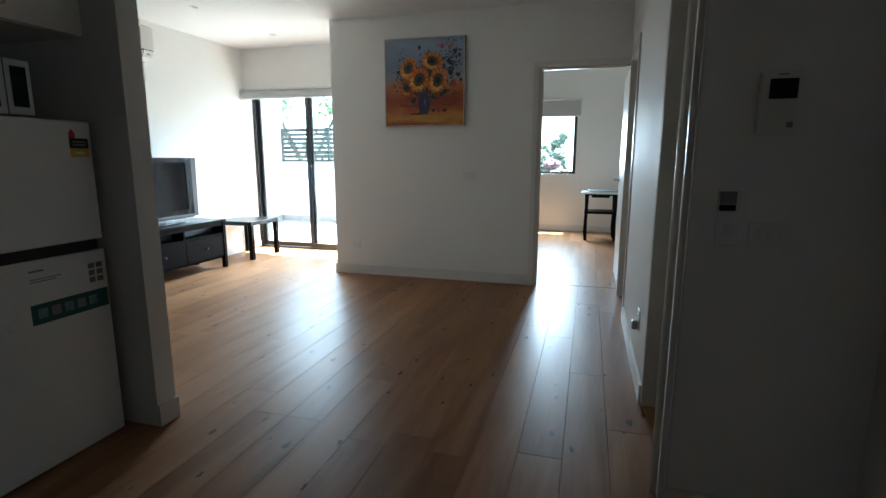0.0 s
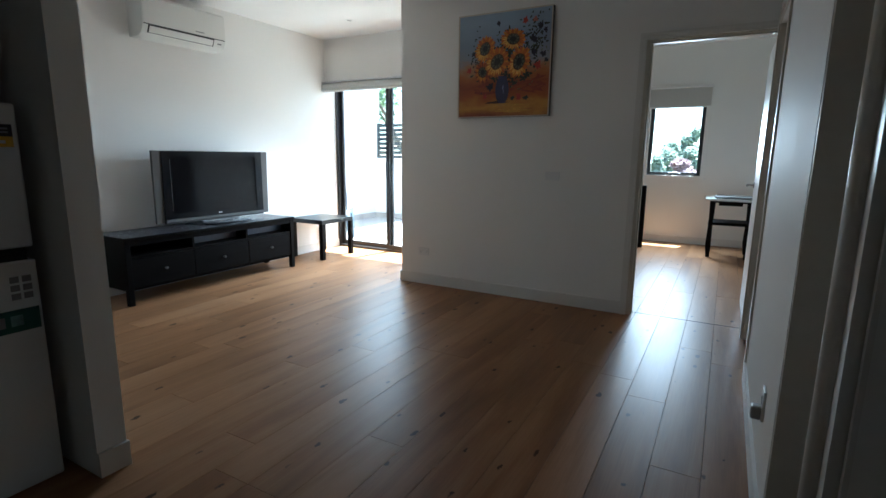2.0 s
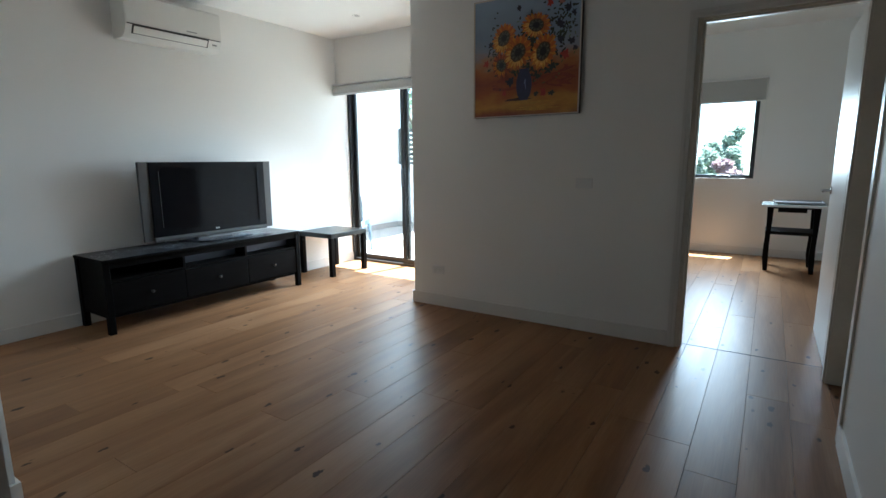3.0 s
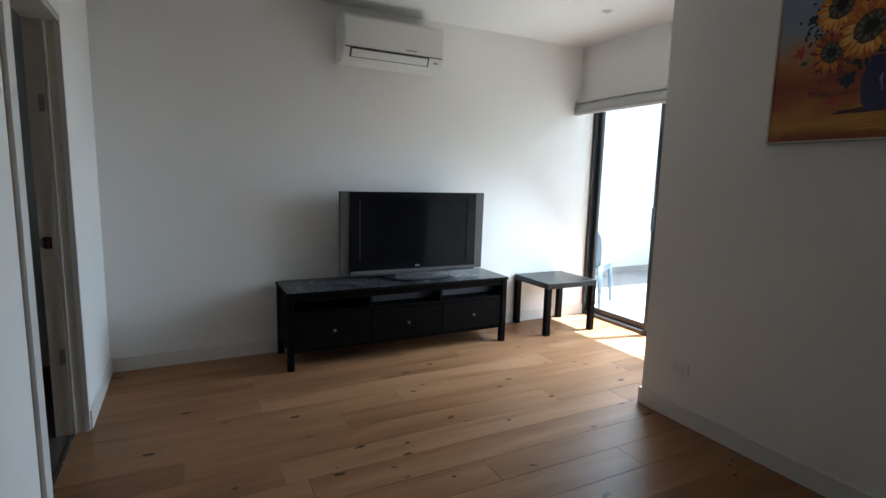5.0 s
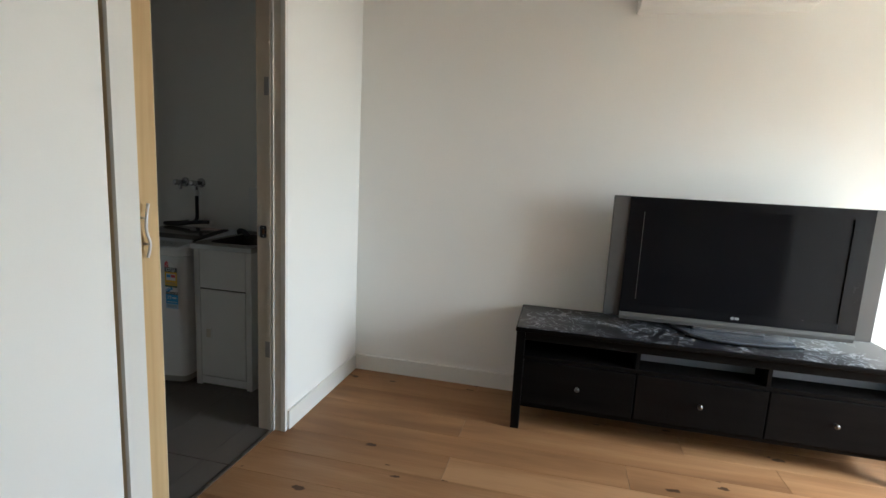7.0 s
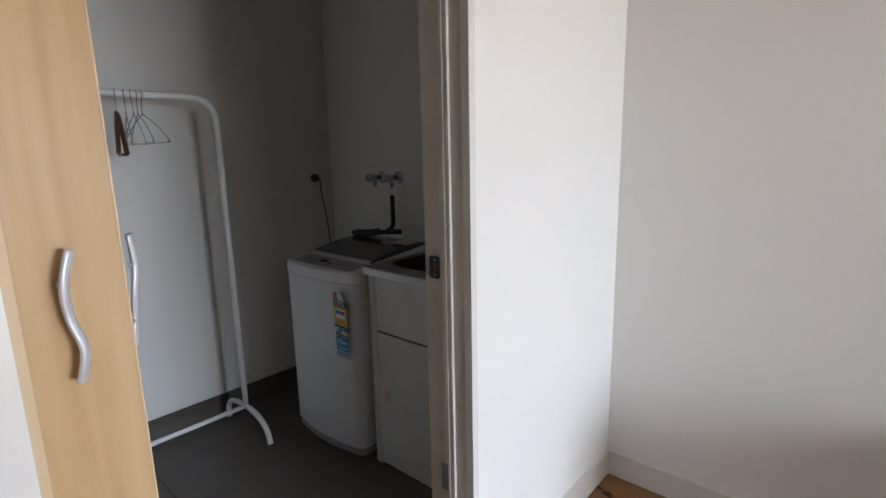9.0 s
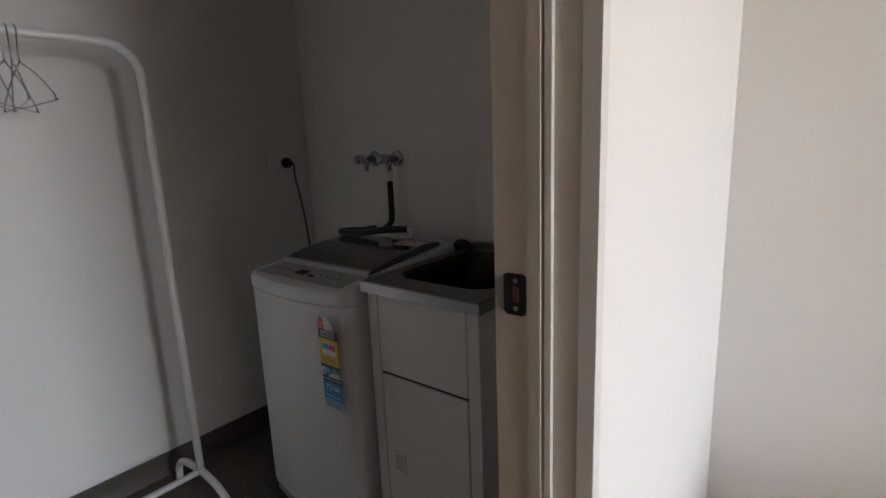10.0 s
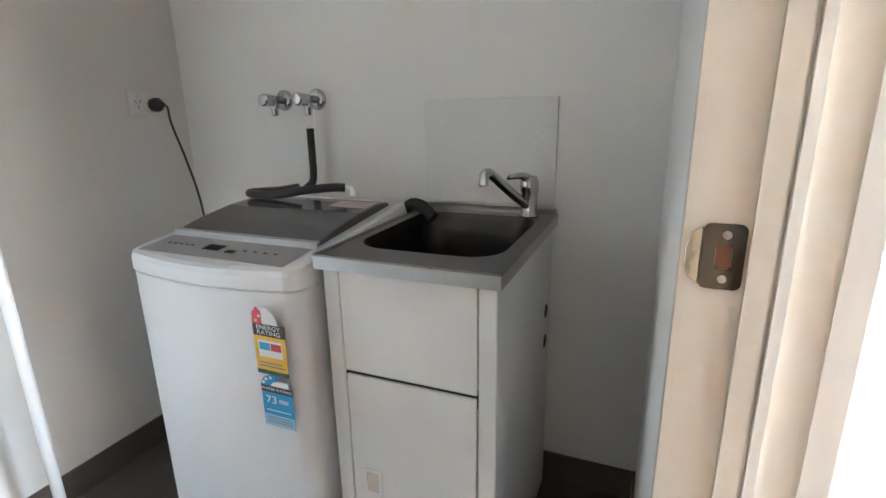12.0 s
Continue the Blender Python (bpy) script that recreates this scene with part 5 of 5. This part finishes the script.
def sink(parent):
    """Rim with a rolled front edge, a rounded opening and a bowl with sloping sides."""
    bm = bmesh.new()
    x0, x1, y0, y1, z = -TDP - 0.008, 0.014, -0.012, TWD + 0.010, TZ
    cx, cy = -0.27, TWD / 2
    inner = rounded(0.40, 0.325, 0.075, 6)
    outer = []
    for px, py in inner:
        k = min((x1 - cx) / abs(px) if px > 0 else (cx - x0) / max(abs(px), 1e-6), (y1 - cy) / max(abs(py), 1e-6))
        outer.append((cx + px * k, cy + py * k))
    lip = [bm.verts.new((px, py, z)) for px, py in outer]
    rim = [bm.verts.new((cx + px, cy + py, z)) for px, py in inner]
    levels = [[bm.verts.new((cx + px * s, cy + py * s, zz)) for px, py in inner] for s, zz in ((0.985, z - 0.008), (0.95, z - 0.03), (0.90, z - 0.2), (0.84, z - 0.245), (0.62, z - 0.26))]
    n = len(inner)
    deck = bmesh.new()
    da = [deck.verts.new(v.co) for v in lip]
    db = [deck.verts.new(v.co) for v in rim]
    for i in range(n):
        deck.faces.new((da[i], da[(i + 1) % n], db[(i + 1) % n], db[i]))
    part("sink_deck", deck, M_DECK, parent, "flat stainless steel deck")
    for v in lip:
        bm.verts.remove(v)
    rings = [rim] + levels
    for a, b in zip(rings, rings[1:]):
        for i in range(n):
            j = (i + 1) % n
            bm.faces.new((a[i], a[j], b[j], b[i]))
    bm.faces.new(levels[-1])
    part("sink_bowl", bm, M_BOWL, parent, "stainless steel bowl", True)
    sk = boxes([(x1 - 0.004, x1, y0, y1, z - 0.03, z - 0.0035), (x0, x1 - 0.004, y1 - 0.003, y1, z - 0.03, z - 0.0035), (x0, x1 - 0.004, y0, y0 + 0.003, z - 0.03, z - 0.0035), (x0, x0 + 0.02, y0 + 0.003, y1 - 0.003, z, z + 0.012)])
    part("rim", sk, M_STEEL, parent, "folded stainless steel rim")
    # corners of the deck
    bmc = bmesh.new()
    block(x0, x1, y0, y0 + 0.012, z - 0.003, z + 0.001, bm=bmc)
    block(x0, x1, y1 - 0.012, y1, z - 0.003, z + 0.001, bm=bmc)
    block(x0, x0 + 0.012, y0 + 0.012, y1 - 0.012, z - 0.003, z + 0.001, bm=bmc)
    block(x1 - 0.012, x1, y0 + 0.012, y1 - 0.012, z - 0.003, z + 0.001, bm=bmc)
    part("deck_edge", bmc, M_DECK, parent)


sink(tub)
mx = thing("mixer_tap", "chrome mixer tap standing on the sink deck", "tap", (-4.462, 1.30, TZ))
part("body", lathe([(0.026, 0.0), (0.026, 0.006), (0.022, 0.010), (0.022, 0.066), (0.024, 0.07), (0.024, 0.094), (0.018, 0.106), (0.001, 0.11)], "z", 24), M_CHROME, mx, "", True)
part("spout", tube(smooth_path([(0.0, 0.0, 0.025), (0.08, -0.022, 0.07), (0.17, -0.046, 0.125), (0.19, -0.052, 0.135), (0.205, -0.056, 0.132), (0.208, -0.057, 0.108)], 5), 0.0115, 12), M_CHROME, mx, "", True)
part("lever", tube(smooth_path([(0.0, 0.0, 0.096), (0.03, -0.012, 0.11), (0.08, -0.035, 0.112)], 5), lambda t: 0.014 - 0.006 * t, 10, flat=0.6), M_CHROME, mx, "", True)
sb = thing("splashback", "white acrylic splashback sheet above the sink", "splashback", (WX, 0.985, 0.865))
part("sheet", block(0, 0.009, -0.005, 0.37, 0.0, 0.285, 0.001), paint("white_acrylic", (0.8, 0.795, 0.78), 0.25, vary=0.015, bump=0), sb)

for y, hose in ((0.486, False), (0.612, True)):
    tp = thing("wall_tap", "chrome quarter-turn wall tap" + (" with black hose attached" if hose else " without a hose"), "tap", (WX, y, 1.158), 0, "laundry wall taps")
    part("flange", lathe([(0.032, 0.0), (0.032, 0.004), (0.024, 0.012), (0.012, 0.014)], "x", 24), M_CHROME, tp, "", True)
    part("body", lathe([(0.012, 0.01), (0.012, 0.05), (0.016, 0.052), (0.016, 0.07), (0.001, 0.071)], "x", 18), M_CHROME, tp, "", True)
    part("handle", lathe([(0.017, 0.07), (0.019, 0.074), (0.019, 0.1), (0.015, 0.104), (0.001, 0.105)], "x", 8), M_CHROME, tp)
    part("spigot", lathe([(0.009, -0.048), (0.011, -0.044), (0.011, -0.03), (0.013, -0.026), (0.013, 0.0)], "z", 16, (0.05, 0, 0)), M_CHROME, tp, "", True)
    if hose:
        part("connector", lathe([(0.013, -0.085), (0.016, -0.08), (0.016, -0.052), (0.013, -0.048)], "z", 12, (0.05, 0, 0)), M_WHITEP, tp)
        part("hose", tube(smooth_path([(0.05, 0, -0.08), (0.05, 0, -0.16), (0.052, -0.002, -0.24), (0.09, 0.0, -0.262)], 6), 0.0115, 12), M_RUBBER, tp, "black rubber supply hose", True)
hs2 = thing("drain_hose", "looped grey hose lying on the washing machine lid", "hose", (-4.33, 0.66, 0.884))
part("tube", tube(smooth_path([(-0.01, 0.0, 0.03), (0.0, -0.06, 0.02), (0.0, -0.12, 0.015), (0.02, -0.15, 0.013), (0.04, -0.12, 0.013), (0.045, -0.03, 0.016), (0.035, 0.05, 0.03), (0.0, 0.12, 0.036), (-0.02, 0.15, 0.034)], 6), 0.012, 12), paint("grey_hose", (0.025, 0.025, 0.028), 0.5), hs2, "", True)
part("nozzle", tube(smooth_path([(-0.02, 0.15, 0.034), (-0.015, 0.175, 0.03), (0.0, 0.185, 0.012)], 4), 0.008, 10), M_WHITEP, hs2, "", True)
h3 = thing("waste_hose", "black corrugated hose hooked over the sink edge", "hose", (-4.43, 0.965, TZ - 0.018))
part("tube", tube(smooth_path([(-0.03, -0.03, -0.06), (-0.02, -0.025, 0.0), (-0.01, 0.0, 0.035), (0.0, 0.04, 0.035), (0.01, 0.08, 0.005)], 8), 0.017, 14), M_RUBBER, h3, "", True)

ps = wall_plate("power_socket", "white double power socket on the laundry wall", (-4.37, LS, 1.158), 180)
pg = thing("plug", "black plug with cord hanging to the washing machine", "plug", (-4.40, LS + 0.0095, 1.152))
part("plug_body", lathe([(0.022, 0.0), (0.022, 0.02), (0.012, 0.03), (0.007, 0.045), (0.001, 0.046)], "y", 16), M_RUBBER, pg, "", True)
part("cord", tube(smooth_path([(0.0, 0.04, 0.0), (0.0, 0.06, -0.01), (0.02, 0.09, -0.06), (0.07, 0.19, -0.17), (0.12, 0.28, -0.28), (0.13, 0.30, -0.40)], 6), 0.0035, 8), M_RUBBER, pg, "thin black power cord", True)

# clothes rack
rk = thing("clothes_rack", "white tubular steel clothes rack on the tiles", "clothes rack", (-3.749, 0.335, 0))
RL, RH = 0.93, 1.52
part("hanging_rail", tube([(0.0, 0, 0.13)] + [(0.0, 0, 0.7), (0, 0, RH - 0.09)] + [(0.09 - 0.09 * math.cos(radians(a)), 0, RH - 0.09 + 0.09 * math.sin(radians(a))) for a in (15, 30, 45, 60, 75, 90)] + [(RL / 2, 0, RH)]
     + [(RL - 0.09 + 0.09 * math.sin(radians(a)), 0, RH - 0.09 + 0.09 * math.cos(radians(a))) for a in (15, 30, 45, 60, 75, 90)] + [(RL, 0, 0.13)], 0.0125, 12), M_WHITEMETAL, rk, "", True)
part("lower_bar", tube([(0.0, 0, 0.13), (RL, 0, 0.13)], 0.011, 10), M_WHITEMETAL, rk, "", True)
for x in (0.0, RL):
    part("foot", tube(smooth_path([(x, -0.19, 0.012), (x, -0.18, 0.07), (x, -0.13, 0.115), (x, 0.0, 0.13), (x, 0.11, 0.115), (x, 0.175, 0.075), (x, 0.2, 0.012)], 5), 0.0125, 10), M_WHITEMETAL, rk, "", True)


def hanger(x, wood, turn):
    h = thing("coat_hanger", "red-brown wooden coat hanger on the rack" if wood else "bare wire coat hanger on the rack", "coat hanger", (x, 0.33, RH + 0.0125), turn, "hangers on the rack")
    hook = [(0.0, 0.019 * math.cos(radians(a)), -0.0145 + 0.017 * math.sin(radians(a))) for a in range(190, -80, -30)] + [(0, 0.0, -0.06), (0, 0, -0.085)]
    part("hook", tube(smooth_path(hook, 3), 0.0022, 6), M_CHROME, h, "", True)
    if wood:
        part("shoulder", tube(smooth_path([(0, -0.2, -0.23), (0, -0.1, -0.14), (0, 0, -0.085), (0, 0.1, -0.14), (0, 0.2, -0.23)], 5), 0.011, 8, flat=0.6), M_HANGERWOOD, h, "", True)
        part("bar", tube([(0, -0.19, -0.235), (0, 0.19, -0.235)], 0.006, 8), M_HANGERWOOD, h, "", True)
    else:
        part("wire", tube(smooth_path([(0, 0, -0.085), (0, 0.1, -0.125), (0, 0.19, -0.175), (0, 0.2, -0.19), (0, 0.18, -0.195), (0, -0.18, -0.195), (0, -0.2, -0.19), (0, -0.19, -0.175), (0, -0.1, -0.125), (0, 0, -0.085)], 4), 0.0022, 6), M_CHROME, h, "", True)


hanger(-3.385, True, -13)
for x, a in ((-3.44, -27), (-3.455, -8), (-3.47, 2)):
    hanger(x, False, a)
hanger(-3.415, False, -20)

# ---- balcony and outdoors ----
solid("balcony_floor", boxes([(-6.4, -2.0, 6.0, 9.2, -0.25, -0.03)]), M_BALC, "pale tiled balcony floor", "floor")
solid("wall_balcony_west", boxes([(-6.4, -6.25, 6.0, 9.2, -0.25, 3.2)]), M_RENDER, "tall white rendered balcony wall", "wall")
solid("wall_balcony_inner", boxes([(-6.4, WX - 0.12, 5.85, 6.0, -0.25, 3.2)]), M_RENDER, "white rendered outer wall", "wall")
solid("wall_balcony_parapet", boxes([(-6.25, -2.0, 9.05, 9.2, -0.25, 1.17)]), M_RENDER, "white rendered balcony parapet", "wall")
solid("wall_balcony_east", boxes([(-2.72, -2.6, BY + 0.12, 9.05, -0.25, 1.17)]), M_RENDER, "white rendered balcony side wall", "wall")
solid("baseboard", boxes([(-6.25, -6.238, 6.0, 9.05, -0.03, 0.07), (-6.238, -2.72, 9.038, 9.05, -0.03, 0.07)]), M_BALC, "tile skirting of the balcony", "skirting")
# Added out of view to keep sun off the west wall and floor strip.
solid("ceiling_balcony", boxes([(-6.4, -5.3, 6.0, 10.4, 2.95, 3.15)]), M_RENDER, "unseen slab added to shade the west end of the balcony", "ceiling")
scr = thing("slat_screen", "dark grey horizontal slat privacy screen on the parapet", "screen", (-6.23, 9.12, 1.17))
for x in (0.0, 1.05, 2.1, 3.15, 4.15):
    part("post", block(x, x + 0.05, -0.02, 0.02, 0.0, 0.68), M_SCREENSLAT, scr)
part("base_rail", block(0.0, 4.2, -0.03, 0.03, 0.0, 0.05), M_SCREENSLAT, scr)
for k in range(7):
    part("slat", block(0.05, 4.15, -0.012, 0.008, 0.075 + 0.088 * k, 0.14 + 0.088 * k), M_SCREENSLAT, scr)

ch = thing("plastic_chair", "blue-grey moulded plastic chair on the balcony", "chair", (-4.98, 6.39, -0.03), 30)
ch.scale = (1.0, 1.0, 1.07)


def shell(rows, bend, t=0.006):
    """A thin moulded sheet: rows of (y, z, half width), dished across by bend."""
    bm = bmesh.new()
    grid = [[bm.verts.new((w * k / 4, y - bend * (1 - (k / 4) ** 2) if z > 0.5 else y, z - (0 if z > 0.5 else bend * (1 - (k / 4) ** 2)))) for k in range(-4, 5)] for y, z, w in rows]
    for a, b in zip(grid, grid[1:]):
        for k in range(8):
            bm.faces.new((a[k], a[k + 1], b[k + 1], b[k]))
    bmesh.ops.recalc_face_normals(bm, faces=bm.faces)
    bmesh.ops.solidify(bm, geom=list(bm.faces), thickness=t)
    return bm


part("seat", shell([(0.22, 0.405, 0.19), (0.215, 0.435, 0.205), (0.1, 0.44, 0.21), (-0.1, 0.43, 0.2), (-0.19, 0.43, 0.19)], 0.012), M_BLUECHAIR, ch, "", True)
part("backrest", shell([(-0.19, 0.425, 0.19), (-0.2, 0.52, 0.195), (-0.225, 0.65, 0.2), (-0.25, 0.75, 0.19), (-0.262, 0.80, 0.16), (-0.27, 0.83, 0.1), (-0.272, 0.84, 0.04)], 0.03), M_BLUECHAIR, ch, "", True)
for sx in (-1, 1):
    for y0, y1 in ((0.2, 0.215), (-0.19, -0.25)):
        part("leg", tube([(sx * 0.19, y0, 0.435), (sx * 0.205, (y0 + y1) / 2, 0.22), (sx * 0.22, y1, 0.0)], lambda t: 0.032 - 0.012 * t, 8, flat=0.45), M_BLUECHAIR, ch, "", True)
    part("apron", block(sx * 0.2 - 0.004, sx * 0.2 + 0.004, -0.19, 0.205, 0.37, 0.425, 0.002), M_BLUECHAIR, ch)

solid("ground", boxes([(-300, 300, 9.3, 600, -6.2, -6.0), (-300, 300, -300, 9.3, -6.2, -6.0)]), M_GROUND, "dry ground several metres below the balcony", "ground")


def tree(x, y, z, height, spread, mat, seed, label):
    rnd = random.Random(seed)
    t = thing("tree", label, "tree", (x, y, z))
    tr_bm = tube(smooth_path([(0, 0, 0), (0.1, 0.05, height * 0.25), (-0.05, 0.1, height * 0.5), (0.05, 0, height * 0.8)], 5), lambda s: 0.22 - 0.16 * s, 9)
    tips = []
    for k in range(12):
        a = k * 2.4 + rnd.uniform(-0.3, 0.3)
        z0 = height * rnd.uniform(0.35, 0.75)
        r = spread * rnd.uniform(0.45, 0.95)
        tip = (r * math.cos(a), r * math.sin(a), min(height * 0.97, z0 + height * rnd.uniform(0.1, 0.3)))
        tube(smooth_path([(0, 0, z0), (tip[0] * 0.5, tip[1] * 0.5, z0 + (tip[2] - z0) * 0.65), tip], 4), lambda s: 0.07 - 0.055 * s, 6, bm=tr_bm)
        tips.append(tip)
        tips.append((tip[0] * 0.6, tip[1] * 0.6, z0 + (tip[2] - z0) * 0.8))
    part("trunk", tr_bm, M_BARK, t, "", True)
    verts, faces = [], []
    for tip in tips:
        rad = spread * rnd.uniform(0.22, 0.4)
        for k in range(230):
            d = Vector((rnd.gauss(0, 1), rnd.gauss(0, 1), rnd.gauss(0, 0.7))).normalized() * rad * rnd.random() ** 0.4
            c = Vector(tip) + d
            u = Vector((rnd.uniform(-1, 1), rnd.uniform(-1, 1), rnd.uniform(-0.6, 0.6))).normalized()
            w = u.orthogonal().normalized()
            s = rnd.uniform(0.07, 0.14) * (1.9 if y > 35 else 1.0)
            i = len(verts)
            verts += [c - u * s, c + w * s * 0.45, c + u * s, c - w * s * 0.45]
            faces.append((i, i + 1, i + 2, i + 3))
    me = bpy.data.meshes.new("crown")
    me.from_pydata([tuple(v) for v in verts], [], faces)
    me.materials.append(mat)
    cr = new("crown", me)
    cr.parent = t


tree(-8.6, 14.0, -6.0, 9.8, 2.6, M_LEAF, 3, "leafy green tree beyond the balcony screen")
tree(-3.2, 45.0, -6.0, 9.5, 1.75, M_LEAF_F, 8, "rounded green tree beyond the bedroom window, haze in its leaf colour")
tree(-2.5, 40.0, -6.0, 7.5, 1.3, M_LEAF_P, 12, "plum-leaved small tree beyond the bedroom window")
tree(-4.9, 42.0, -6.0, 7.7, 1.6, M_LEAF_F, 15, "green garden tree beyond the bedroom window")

# ---- boards and tiles ----
plank_meshes = {}


def plank(parent, x, y0, y1, w, mat, z=0.0, t=0.013):
    ln = round(y1 - y0, 3)
    key = (ln, round(w, 4), mat.name)
    if key not in plank_meshes:
        b = 0.0008
        hx, hy = w / 2 - 0.0006, ln / 2 - 0.0006
        v = [(-hx, -hy, -t), (hx, -hy, -t), (hx, hy, -t), (-hx, hy, -t), (-hx, -hy, -b), (hx, -hy, -b), (hx, hy, -b), (-hx, hy, -b), (-hx + b, -hy + b, 0), (hx - b, -hy + b, 0), (hx - b, hy - b, 0), (-hx + b, hy - b, 0)]
        f = [(0, 3, 2, 1), (8, 9, 10, 11)] + [(i, (i + 1) % 4, 4 + (i + 1) % 4, 4 + i) for i in range(4)] + [(4 + i, 4 + (i + 1) % 4, 8 + (i + 1) % 4, 8 + i) for i in range(4)]
        me = bpy.data.meshes.new("plank")
        me.from_pydata(v, [], f)
        me.materials.append(mat)
        plank_meshes[key] = me
    ob = new("plank" if mat is M_FLOOR else "tile", plank_meshes[key])
    ob.location = (x, (y0 + y1) / 2, z)
    ob.parent = parent
    return ob


rnd = random.Random(21)
PWID = 0.187


def lay(x0, x1, ya, yb):
    k0 = math.floor((x0 + 0.141) / PWID)
    k1 = math.ceil((x1 + 0.141) / PWID)
    for k in range(k0, k1):
        xa, xb = max(x0, -0.141 + k * PWID), min(x1, -0.141 + (k + 1) * PWID)
        if xb - xa < 0.02:
            continue
        y = ya(0.5 * (xa + xb)) if callable(ya) else ya
        end = yb(0.5 * (xa + xb)) if callable(yb) else yb
        nxt = y + rnd.choice((0.5, 0.9, 1.3, 1.7, 2.0))
        while y < end - 0.01:
            stop = min(nxt, end)
            if end - stop < 0.15:
                stop = end
            plank(floor, 0.5 * (xa + xb), y, stop, xb - xa, M_FLOOR)
            y = stop
            nxt = y + rnd.choice((1.5, 1.9, 2.1))


lay(WX, EX + 0.085, lambda x: 1.702 if x < -2.75 else SY, lambda x: 5.90 if x < -2.6 else 4.838)
lay(EX + 0.085, EE, SY, 2.54)
lay(-2.60, 1.2, 4.844, BY)
ty = LS
while ty < 1.688:
    tx = WX
    while tx < -2.80:
        y1, x1 = min(ty + 0.30, 1.688), min(tx + 0.60, -2.80)
        plank(floor_laundry, 0.5 * (tx + x1), ty, y1, x1 - tx - 0.002, M_TILE, 0.0, 0.006)
        tx = x1
    ty += 0.30
